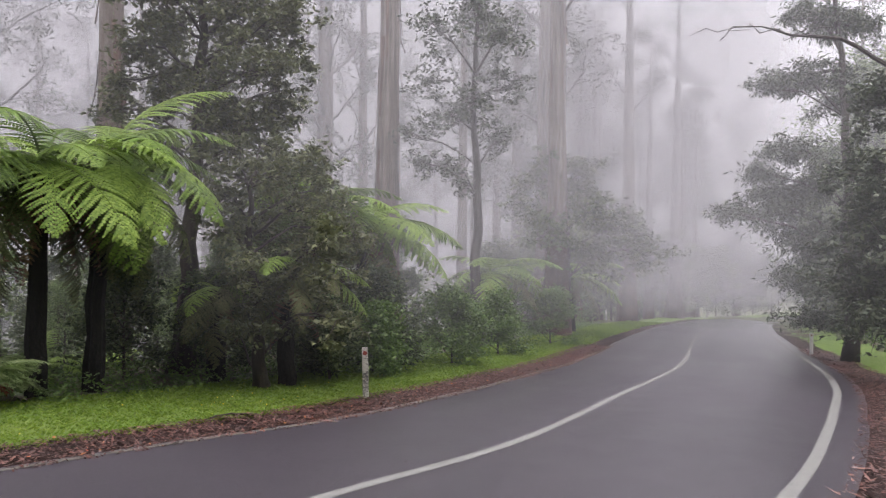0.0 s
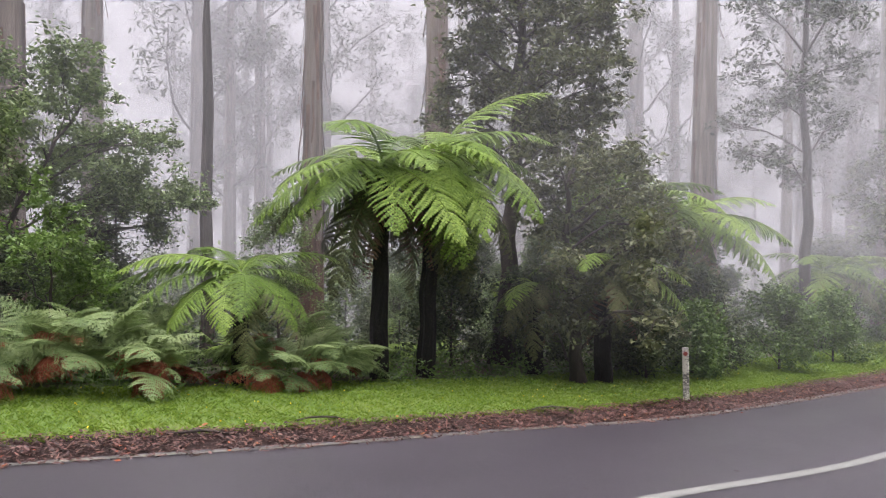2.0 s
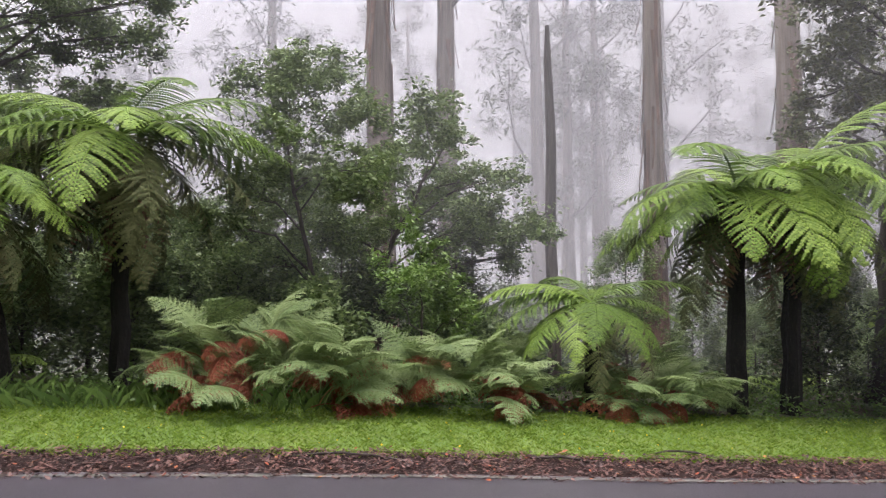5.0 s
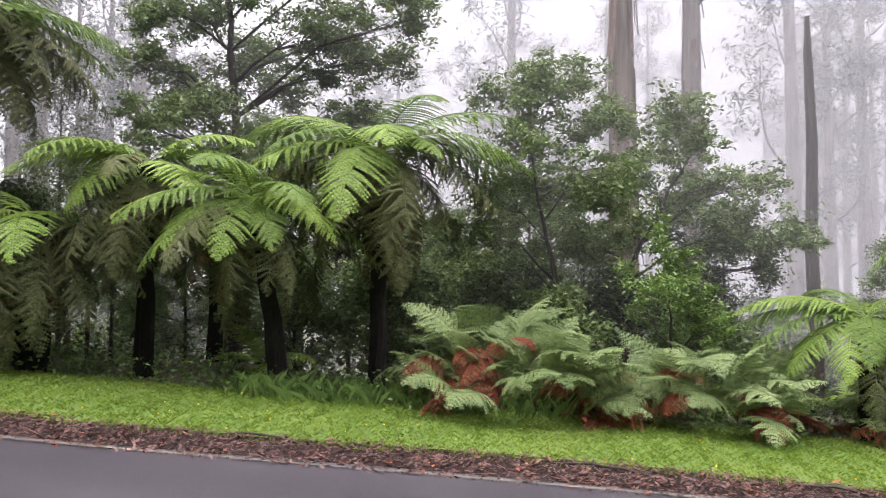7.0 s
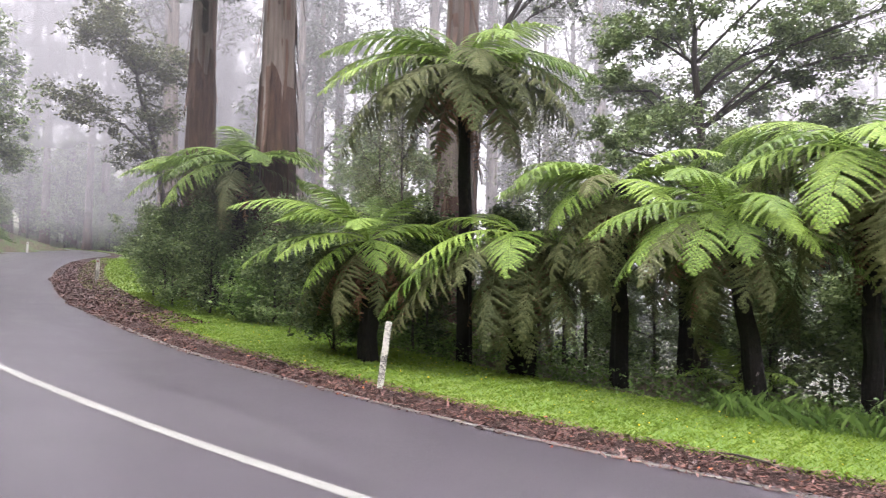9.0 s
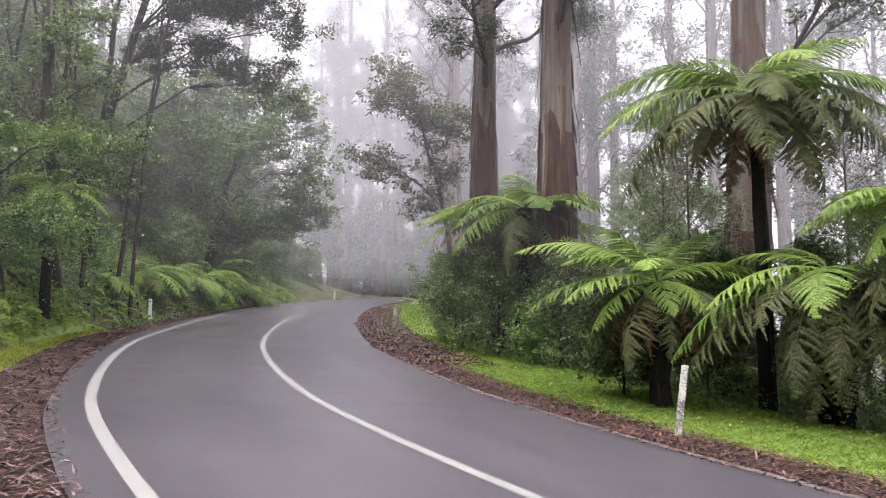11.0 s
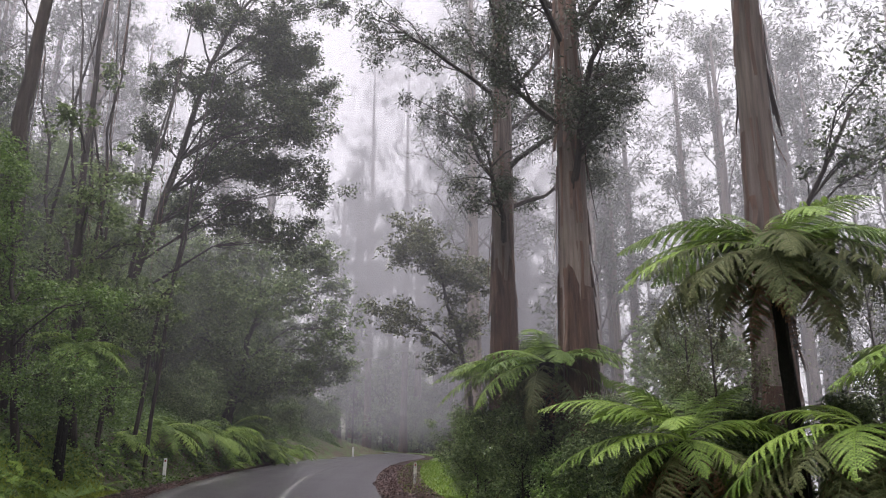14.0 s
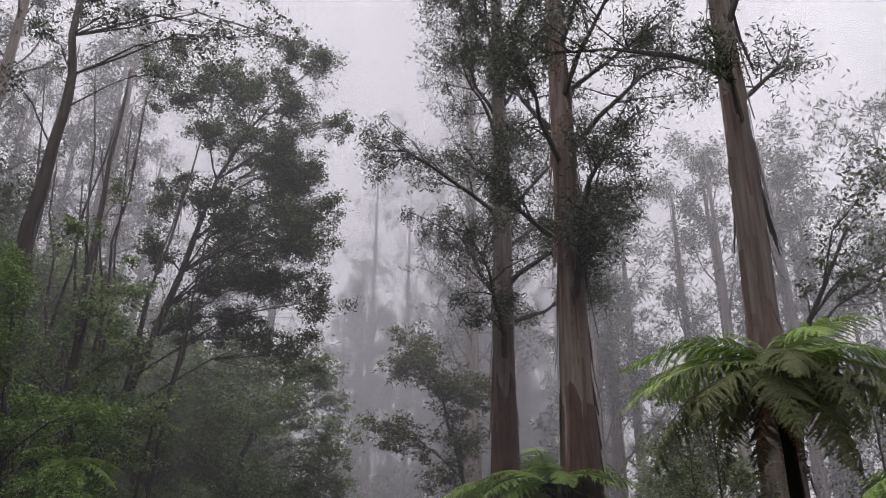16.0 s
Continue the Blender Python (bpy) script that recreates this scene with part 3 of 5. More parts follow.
def leafy(name, m, label, category, group, seed, tall, radius, crown_from, spread, limbs, twigs, leaves, leaf, leaf_mat, bark_mat, lift=30, flat=0.7, clump=0.45, droop=0.3,
          rise=0.06, narrow=0.42, lean=(0, 0), dome=1.0, bend=0.12, sides=7, kink=0.02, upper_mat=None, strips=0, leader=True, stout=0.5, sleeve=0.0, joined=False):
    """A tree or shrub: a tapered trunk, limbs with twigs, and a crown of clumps of leaves."""
    rng = np.random.default_rng(seed)
    ob = thing(name, m, label, category, group)
    k = 14
    h = np.linspace(0, 1, k)
    wander = np.cumsum(rng.normal(0, kink * tall / k, (k, 2)), axis=0)
    wander -= wander[0]
    line = np.column_stack([wander[:, 0] + lean[0] * h, wander[:, 1] + lean[1] * h, tall * h])
    line[0, 2] = -0.25
    rad = radius * ((1 - h) ** 0.7 * 0.9 + 0.1) * (1 + 0.35 * np.exp(-h * 16))
    tb = Tubes(max(sides, 9 if radius > 0.2 else sides))
    tb.add(line, rad, rng, 0.04)
    part("trunk", tb.mesh(name + "_trunk", bark_mat), ob, smooth=radius > 0.2)
    if sleeve:
        st = Tubes(18)
        top = np.linspace(0, sleeve / tall, 8)
        st.add(np.stack([np.interp(top, h, line[:, j]) for j in range(3)], 1), np.interp(top, h, rad) * np.linspace(1.16, 1.03, 8), rng, 0.035, cap=False)
        vs = np.array(st.v)
        vs[-18:, 2] -= rng.uniform(0, 2.2, 18)
        part("rough_bark", mesh_of(name + "_sleeve", vs, st.f, BARK_ROUGH), ob, "dark fibrous bark round the trunk foot")
    ends, whole = [], Tubes(4)
    for i in range(limbs):
        g = crown_from + (1 - crown_from) * (i + rng.uniform(0.1, 0.9)) / limbs * 0.97
        start = np.array([np.interp(g, h, line[:, j]) for j in range(3)])
        q = (g - crown_from) / (1 - crown_from + 1e-6)
        a = i * 2.4 + rng.uniform(-0.5, 0.5)
        e = math.radians(lift + rng.uniform(-12, 18) + 25 * q)
        ln = spread * rng.uniform(0.7, 1.15) * (1 - q ** 2 * 0.65 * dome) * (0.65 + 0.35 * min(1, q * 4 + 0.3))
        path = bent(rng, start, (math.cos(a) * math.cos(e), math.sin(a) * math.cos(e), math.sin(e)), ln, 7, bend, rise)
        r0 = max(0.012, stout * np.interp(g, h, rad) * min(1, ln / 2.5 + 0.15))
        lt = whole if joined else Tubes(5)
        lt.add(path, np.linspace(r0, r0 * 0.22, 7), cap=False)
        for j in range(twigs):
            w = rng.uniform(0.3, 1.0)
            at = np.array([np.interp(w * 6, range(7), path[:, c]) for c in range(3)])
            d = path[-1] - path[0]
            d = d / (np.linalg.norm(d) + 1e-6) + rng.normal(0, 0.75, 3) * np.array((1, 1, 0.6))
            tw = bent(rng, at, d, ln * rng.uniform(0.25, 0.5), 4, bend, rise * 0.5)
            lt.add(tw, np.linspace(r0 * 0.3, r0 * 0.1, 4), cap=False)
            ends += [tw[-1], tw[2]]
        ends += [path[-1], path[-2]]
        if not joined:
            part("limb", lt.mesh(name + "_limb", upper_mat or bark_mat), ob)
    if joined:
        part("bough", whole.mesh(name + "_bough", upper_mat or bark_mat), ob)
    if leader:
        ends.append(line[-1])
    ends = np.array(ends)
    weight = rng.uniform(0.3, 1.0, len(ends))
    pick = rng.choice(len(ends), leaves, p=weight / weight.sum())
    size = clump * rng.uniform(0.5, 1.4, len(ends))
    blob = rng.normal(0, 1, (leaves, 3)) * size[pick][:, None] * 0.42
    blob[:, 2] *= flat
    c = ends[pick] + blob
    c[:, 2] -= droop * clump * rng.random(leaves)
    part("crown", quads_of(name + "_crown", leaf_quads(rng, c, leaf, droop, narrow), leaf_mat), ob)
    if strips:
        for i in range(strips):
            g = rng.uniform(0.05, 0.6)
            at = np.array([np.interp(g, h, line[:, j]) for j in range(3)])
            a = rng.uniform(0, 2 * math.pi)
            r = np.interp(g, h, rad) * 1.05
            hang, ln, w = [], rng.uniform(0.8, 3.2), rng.uniform(0.03, 0.10)
            out, acr = np.array((math.cos(a), math.sin(a), 0)), np.array((-math.sin(a), math.cos(a), 0))
            p = at + out * r
            for seg in range(3):
                q = p + out * rng.uniform(0.0, 0.055) * (seg + 1) + np.array((0, 0, -ln / 3)) + acr * rng.normal(0, 0.03)
                hang.append([p - acr * w, p + acr * w, q + acr * w * 0.8, q - acr * w * 0.8])
                p, w = q, w * 0.8
            part("bark_ribbon", quads_of(name + "_ribbon", np.array(hang), BARK_STRIP), ob, "long ribbon of peeling bark")
    return ob


def gum(x, y, tall, radius, seed, crown_from=0.45, spread=5.0, limbs=9, leaves=5000, lean=(0, 0), bark=None, label="", strips=40, sink=0.1, leaf=0.20, clump=0.7, twigs=5, stout=0.32, sleeve=5.0, joined=False):
    return leafy("gum_tree", Matrix.Translation(on_ground(x, y, sink)), label or "tall gum tree with smooth grey-brown trunk and peeling bark", "gum tree", "tall gum trees", seed, tall, radius, crown_from, spread,
                 limbs, twigs, leaves, leaf, LEAF_GUM, bark or BARK_GUM, 38, 0.75, clump, 0.6, 0.03, 0.24, lean, 0.7, 0.16, 12, 0.012, BARK_DARK, strips, stout=stout, sleeve=sleeve, joined=joined)


def shrub(x, y, tall, spread, seed, leaves=6000, leaf=0.11, mat=None, name="shrub", label="", limbs=12, crown_from=0.12, clump=0.38, radius=0.07, lean=(0, 0), lift=30, twigs=5, droop=0.25, narrow=0.42, joined=False):
    return leafy(name, Matrix.Translation(on_ground(x, y, 0.05)), label or "leafy green understorey tree with dark stems", "tree" if tall > 3 else "shrub", "understorey trees and shrubs", seed, tall, radius, crown_from, spread,
                 limbs, twigs, leaves, leaf, mat or LEAF, BARK_DARK, lift, 0.75, clump, droop, 0.05, narrow, lean, joined=joined)


def clump_leaves(rng, centre, r, density, leaf, droop, narrow, flat=0.8):
    """Leaves of one clump of a crown, gathered in uneven sprays with gaps between, and the sprays' places."""
    n = max(60, int(1.7 * density * r * r / (leaf * leaf)))
    k = max(8, int(16 + 14 * r))
    sub = rng.normal(0, 1, (k, 3))
    sub /= np.linalg.norm(sub, axis=1, keepdims=True)
    sub = centre + sub * (r * rng.uniform(0.15, 1.35, (k, 1))) * np.array((1, 1, flat))
    share = rng.uniform(0.15, 1.0, k) ** 1.5
    wide = r * rng.uniform(0.10, 0.28, k)
    pick = rng.choice(k, n, p=share / share.sum())
    c = sub[pick] + rng.normal(0, 1, (n, 3)) * np.array((1, 1, 0.6)) * wide[pick][:, None]
    return leaf_quads(rng, c, leaf, droop, narrow), sub


def view_fitted_tree(name, xy, stem, clumps, radius, seed, leaf, leaf_mat, label, category="tree", group="understorey trees and shrubs", density=22, droop=0.3, narrow=0.42, bark_mat=None, deep=0.8, flat=0.8, sides=8):
    """A tree built limb by limb, shaped to fit the camera's view. stem: (sideways, height) up its trunk; clumps:
    (sideways, height, radius) of the crown's leafy masses; sideways runs across the line of sight.
    """
    rng = np.random.default_rng(seed)
    bark_mat = bark_mat or BARK_DARK
    base = on_ground(*xy, 0.1)
    ob = thing(name, Matrix.Translation(base), label, category, group)
    away = Vector((xy[0], xy[1], 0)).normalized()
    right = np.array((away.y, -away.x, 0))
    back = np.array((away.x, away.y, 0))
    up = np.array((0, 0, 1.0))
    pts = [np.zeros(3)] + [right * s + up * (h - base.z) + back * rng.normal(0, 0.12) for s, h in stem if h - base.z > 0.5]
    pts = np.array(pts)
    d = np.concatenate([[0], np.cumsum(np.linalg.norm(np.diff(pts, axis=0), axis=1))])
    u = np.linspace(0, d[-1], 14)
    line = np.stack([np.interp(u, d, pts[:, i]) for i in range(3)], 1)
    for _ in range(2):
        line[1:-1] = (line[:-2] + 2 * line[1:-1] + line[2:]) / 4
    line[1:] += rng.normal(0, radius * 0.25, (13, 3)) * np.array((1, 1, 0))
    rad = radius * np.linspace(1, 0.25, 14) * (1 + 0.4 * np.exp(-np.arange(14) * 1.2))
    tb = Tubes(sides)
    tb.add(line, rad, rng, 0.06)
    part("trunk", tb.mesh(name + "_trunk", bark_mat), ob, smooth=True)
    quads = []
    cl = np.array(clumps)
    for _ in range(int(len(clumps) * 0.7)):  # loose sprays between the clumps
        i = rng.integers(0, len(cl))
        j = np.argsort(np.hypot(cl[:, 0] - cl[i, 0], cl[:, 1] - cl[i, 1]))[rng.integers(1, min(4, len(cl)))]
        q, _s = clump_leaves(rng, right * (cl[i, 0] + cl[j, 0]) / 2 + up * ((cl[i, 1] + cl[j, 1]) / 2 - base.z) + back * rng.normal(0, deep), 0.5 * cl[i, 2], density, leaf, droop, narrow, flat)
        quads.append(q)
    for s, h, r in clumps:
        c = right * s + up * (h - base.z) + back * rng.normal(0, deep)
        q, sub = clump_leaves(rng, c, r, density, leaf, droop, narrow, flat)
        quads.append(q)
        cand = np.where(line[:, 2] < c[2] - 0.35 * abs(s) - 0.1)[0]
        j = int(cand[-1]) if len(cand) else 1
        j = max(1, min(j, 12))
        start, r0 = line[j], min(rad[j] * 0.55, 0.02 + 0.03 * r)
        mid = (start + c) / 2 + up * 0.12 * np.linalg.norm(c - start) + rng.normal(0, 0.10, 3) * r
        path = np.array([start, start * 0.55 + mid * 0.45 + rng.normal(0, 0.04, 3), mid, mid * 0.5 + c * 0.5 + rng.normal(0, 0.06, 3), c])
        lt = Tubes(5)
        lt.add(path, np.linspace(r0, r0 * 0.35, 5), cap=False)
        for e in sub[:: 2]:
            o = path[rng.integers(2, 5)]
            lt.add(np.array([o, (o + e) / 2 + rng.normal(0, 0.08, 3) * r, e]), (r0 * 0.3, r0 * 0.2, r0 * 0.1), cap=False)
        part("limb", lt.mesh(name + "_limb", bark_mat), ob)
    part("crown", quads_of(name + "_crown", np.concatenate(quads), leaf_mat), ob)
    return ob


def bare_limb_lines(rng, start, end, k=8, sag=0.3):
    t = np.linspace(0, 1, k)[:, None]
    p = np.array(start) * (1 - t) + np.array(end) * t
    p[1:-1] += rng.normal(0, 0.10, (k - 2, 3))
    p[:, 2] += sag * np.sin(np.pi * t[:, 0])
    return p


def along_road(rng, n, lo, hi, k0, k1):
    """Random places beside the road: between two offsets, along a stretch of the middle line."""
    k = rng.integers(k0, k1, n)
    o = rng.uniform(lo, hi, n)
    o2 = o + np.where(o > 1, SWAY[k], np.where(o < -1, -WIDER[k], 0))
    p = LINE[k] + SIDE[k] * o2[:, None] + AHEAD[k] * rng.uniform(-0.3, 0.3, (n, 1))
    return p[:, 0], p[:, 1], o


def k_at(x, y):
    return int(offset([x], [y])[1][0])


def blades(name, rng, x, y, z, tall, wide, material, label, category, lean=0.45):
    """Grass: narrow blades, each a bent tapering piece."""
    n = len(x)
    a = rng.uniform(0, 2 * math.pi, n)
    h = tall * rng.uniform(0.5, 1.25, n)
    foot = np.stack([x, y, z - 0.01], 1)
    side = np.stack([np.cos(a), np.sin(a), np.zeros(n)], 1) * (wide / 2)
    tilt = rng.normal(0, lean, (n, 2)) * h[:, None]
    tip = foot + np.column_stack([tilt, h])
    mid = foot * 0.45 + tip * 0.55 + np.column_stack([-tilt * 0.2, 0.1 * h])
    q = np.stack([foot - side, foot + side, mid + side * 0.7, tip], 1)
    ob = new(name, quads_of(name, q, material))
    return tagged(ob, label, category, kind="stuff")


def flakes(rng, x, y, z, size, narrow, curl=0.25):
    """Fallen leaves and bark, lying flat with curled ends."""
    n = len(x)
    a = rng.uniform(0, 2 * math.pi, n)
    ln = size * rng.uniform(0.5, 1.6, n)
    d = np.stack([np.cos(a), np.sin(a), rng.normal(0, curl, n)], 1) * ln[:, None]
    s = np.stack([-np.sin(a), np.cos(a), rng.normal(0, curl, n)], 1) * (ln * narrow)[:, None]
    c = np.stack([x, y, z + rng.uniform(0.005, 0.03, n)], 1)
    return np.stack([c - d / 2, c + s / 2, c + d / 2, c - s / 2], 1)


def low_plants(name, rng, x, y, leaf, tall, per, material, label, category="groundcover"):
    """Tufts of low leafy plants."""
    z = height(x, y)
    c = np.repeat(np.stack([x, y, z], 1), per, axis=0)
    h = np.repeat(tall * rng.uniform(0.3, 1.2, len(x)), per)
    c += np.column_stack([rng.normal(0, 0.13, (len(c), 2)) * (1 + h[:, None]), h * rng.random(len(c))])
    ob = new(name, quads_of(name, leaf_quads(rng, c, leaf, 0.15, 0.5), material))
    return tagged(ob, label, category, kind="stuff")


def guide_post(x, y, tall, wide, material, lean, turn, label, reflector=True):
    """A roadside guide post with a chamfered top and a small red reflector."""
    ob = thing("guide_post", Matrix.Translation(on_ground(x, y, 0.0)) @ pose(0, 0, 0, lean[0], lean[1], turn), label, "guide post", "guide posts along the road")
    bm = bmesh.new()
    bmesh.ops.create_cube(bm, size=1)
    bmesh.ops.scale(bm, vec=(wide, wide * 0.8, tall + 0.2), verts=bm.verts)
    bmesh.ops.translate(bm, vec=(0, 0, (tall - 0.2) / 2), verts=bm.verts)
    for v in bm.verts:
        if v.co.z > tall / 2 and v.co.y > 0:
            v.co.z -= wide * 0.25
    bmesh.ops.bevel(bm, geom=bm.edges[:], offset=wide * 0.08, segments=1, affect="EDGES")
    me = bpy.data.meshes.new("post_shaft")
    bm.to_mesh(me)
    bm.free()
    me.materials.append(material)
    part("shaft", me, ob)
    if reflector:
        rb = Tubes(14)
        rb.add([(0, -wide * 0.4 - 0.012, tall - 0.10), (0, -wide * 0.4 + 0.01, tall - 0.10)], [0.035, 0.035])
        part("reflector", rb.mesh("post_reflector", RED_GLASS), ob, "dark red round reflector")
    return ob


def fallen_log(x0, y0, x1, y1, radius, seed, name="fallen_branch", label="thin bare fallen branch lying on the ground", lift=0.0, bow=0.05):
    rng = np.random.default_rng(seed)
    a, b = on_ground(x0, y0), on_ground(x1, y1)
    p = np.array([a.lerp(b, i / 7) for i in range(8)])
    p[:, 2] = height(p[:, 0], p[:, 1]) + radius + lift + bow * np.sin(np.linspace(0, math.pi, 8))
    p[1:-1, :2] += rng.normal(0, radius * 1.5, (6, 2))
    tb = Tubes(7)
    tb.add(p, radius * np.linspace(1, 0.6, 8), rng, 0.08)
    return tagged(new(name, tb.mesh(name, BARK_DARK)), label, "fallen branch", "fallen branches")


# ---------------------------------------------------------------- tree ferns by the verge
tree_fern(-5.86, 12.02, 3.38, 2.4, 1, "BCCCDDDDdddeeeffxxxxxxxx", [("C", -112, 2.1), ("C", -95, 1.9), ("D", -78, 2.5), ("D", -60, 2.3), ("D", -48, 2.0), ("D", -24, 2.1), ("C", -35, 1.7), ("B", 165, 2.4), ("B", -150, 2.2), ("C", 22, 2.0), ("D", 8, 2.2), ("C", 100, 1.9)], (0.1, -0.05), 0.13)
tree_fern(-5.42, 12.95, 3.75, 2.4, 12, "CCCDDDDddddeeefffxxxxxx", [("A", 108, 2.5), ("B", 78, 2.1), ("C", 84, 1.9), ("D", 62, 2.3), ("D", 44, 2.6), ("D", 18, 2.7), ("E", -2, 2.5), ("C", -30, 2.0), ("B", 178, 2.2), ("B", 140, 2.2), ("E", 30, 2.2)], (0.12, 0.1), 0.14)
tree_fern(-7.0, 9.95, 1.62, 1.7, 2, "CDBBdddee", [("B", -88, 1.75), ("C", -80, 1.9), ("C", -60, 1.75), ("D", -42, 1.6), ("D", -18, 1.5), ("D", 8, 1.5), ("D", 34, 1.4), ("D", 56, 1.3), ("C", 80, 1.3), ("B", 150, 1.4), ("B", -145, 1.5), ("C", -100, 1.6)], girth=0.14, label="low tree fern with bright green fronds behind the bracken")
tree_fern(-2.75, 14.7, 2.20, 1.8, 17, "CCcCCDDddddeeeefxxxx", label="tree fern with dull fronds drooping beside the dark tree")
tree_fern(-4.1, 15.0, 1.70, 1.6, 18, "CCcCDDdddeeeefxxxx", girth=0.16, label="tree fern with dull fronds drooping beside the dark tree")
tree_fern(-2.7, 17.8, 3.60, 2.4, 13, "CCBBBCCCDDDddddeeexxx", girth=0.14)
tree_fern(-2.0, 19.9, 3.40, 2.6, 3, "CCBBBBCCCCDDDddddeexxx", [("C", 90, 2.6), ("C", -90, 2.4), ("D", 50, 2.4), ("D", -40, 2.2)])
tree_fern(1.7, 30.0, 2.60, 2.7, 4, "BBBBCCCCDDDddddeexx", label="tree fern paled by fog beside the verge")
tree_fern(6.6, 41.9, 2.90, 2.8, 14, "BBBBCCCCDDDddddeexx", label="tree fern paled by fog beside the verge")
tree_fern(-11.62, 5.15, 3.66, 2.5, 5, "CCCDccBBCdddeeeeefffffxxxxxxxx", [("B", -118, 2.5), ("B", -100, 2.7), ("C", -84, 2.3), ("C", -64, 2.3), ("C", -44, 2.3), ("D", -22, 1.7), ("C", 84, 2.6), ("B", 104, 2.9), ("C", 118, 2.7), ("C", 60, 2.3), ("C", 30, 1.9), ("d", -70, 2.5), ("d", 70, 2.5), ("e", 20, 2.1), ("e", -40, 2.1)], girth=0.135, label="tall tree fern with a black trunk and skirt of dull fronds")
tree_fern(-11.6, 3.6, 2.72, 2.2, 6, "CCDDccBBdddeeeefffxxxxxx", [("B", -84, 1.6), ("C", -70, 2.1), ("C", -52, 2.2), ("D", -38, 2.0), ("D", -14, 1.9), ("D", 8, 1.8), ("C", 30, 1.8), ("D", 48, 1.7), ("D", 66, 1.5), ("C", 84, 1.4), ("B", 170, 1.7), ("e", -20, 1.8), ("e", 40, 1.8)], (-0.05, -0.35), girth=0.14)
tree_fern(-14.4, -0.4, 5.22, 2.5, 7, "CCccccBBBCCcdddddeeeexxxxxxxxxx", [("B", -128, 2.3), ("C", -97, 2.7), ("C", -112, 2.4), ("B", -75, 2.0), ("C", 95, 2.6), ("B", 122, 2.4), ("C", 76, 2.4), ("B", 150, 2.2), ("C", 4, 1.9), ("c", 12, 2.2), ("d", -82, 3.0), ("d", -60, 2.6), ("d", -38, 2.4), ("d", 2, 2.6), ("d", 36, 2.4), ("d", 60, 2.6), ("d", 80, 2.8), ("A", -120, 1.3)], girth=0.135, label="tall tree fern with a wide crown and drooping dull fronds")
tree_fern(-13.8, -1.95, 2.05, 1.9, 8, "BCDDABBdddeeeffxxxxxxxxxxxxxx", [("B", -85, 2.5), ("C", -76, 2.3), ("B", -60, 1.8), ("C", -50, 1.9), ("A", -135, 1.7), ("A", 172, 1.6), ("A", 130, 1.7), ("A", 100, 1.5), ("B", 86, 1.7), ("D", 42, 1.4), ("D", 4, 1.4), ("e", -80, 2.1), ("e", -42, 1.8)], girth=0.17, label="young tree fern with upright new fronds and a brown skirt")
tree_fern(-13.4, 0.55, 2.25, 2.2, 9, "CDdBCdddeeeefffffxxxxxxxxxxxxxxx", [("D", -74, 2.8), ("d", -62, 2.8), ("e", -30, 2.3), ("f", 0, 2.25), ("f", 24, 2.0), ("e", 32, 2.1), ("f", -26, 2.1), ("d", 50, 2.2), ("B", -100, 1.8), ("C", 80, 1.6)], girth=0.23, label="tree fern with limp hanging fronds and brown dead ones")
tree_fern(-12.9, 2.0, 3.12, 2.2, 10, "CCDDcBBCdddeeeeefffxxxxxxxx", [("C", -76, 2.0), ("C", -64, 2.1), ("B", -90, 1.8), ("C", 80, 1.8), ("B", 96, 1.6), ("B", -150, 1.7), ("D", -40, 1.7), ("e", -50, 2.1), ("e", 10, 2.0)])
tree_fern(-14.6, 3.4, 2.60, 1.7, 15, "CDBCCddddeeefxxxx", girth=0.11)
tree_fern(-20.5, -6.2, 3.95, 2.4, 11, "CCCBBBCCCCDDddddeeeefffxxxx", [("C", 90, 2.4), ("C", 60, 2.2), ("B", 0, 1.8), ("C", 20, 1.9)], girth=0.24)
tree_fern(-22.3, -7.6, 3.85, 2.4, 16, "CCCBBBCCCCDDddddeeeeffxxxx", [("C", -90, 2.6), ("D", -80, 2.6), ("C", -60, 2.2)], girth=0.22)

# low ferns under them
_r = np.random.default_rng(77)
for i in range(34):
    k = _r.integers(k_at(8, 27), k_at(-27, -16))
    p = LINE[k] + SIDE[k] * _r.uniform(7.6, 11.5)
    tree_fern(p[0], p[1], 0.25, _r.uniform(0.8, 1.4), 500 + i, "ABBCCCDdde", girth=0.10, label="low dark fern under the tree ferns")

# ferns on the bank
for i, (x, y, h, r) in enumerate([(-26.1, -24.0, 0.7, 2.1), (-32.9, -26.8, 1.0, 2.6), (-40.7, -30.0, 1.0, 2.2), (-37.3, -29.3, 1.0, 2.3), (-29.3, -25.4, 0.8, 2.2), (-50.1, -33.9, 0.8, 1.9), (-22.3, -22.2, 0.3, 1.3), (-16.6, -18.6, 3.6, 1.7), (-43.6, -31.1, 0.7, 1.9)]):
    tree_fern(x, y, h, r, 600 + i, "BBCCCDDdddeexxx", [("C", 96, r), ("D", 76, 1.1 * r), ("D", 52, 1.1 * r), ("D", 26, r), ("C", 120, r), ("D", -10, 0.9 * r), ("C", -60, 0.9 * r)], label="fern with arching fronds on the steep roadside bank")
for i in range(150):
    k = _r.integers(k_at(-9, -5), k_at(-55, -32))
    p = LINE[k] - SIDE[k] * (TOE[k] + abs(_r.normal(0, 0.8)) + 0.05)
    tree_fern(p[0], p[1], 0.12, _r.uniform(0.4, 0.85), 640 + i, "BBCCCDDe", girth=0.05, label="small bright fern on the mossy roadside bank")

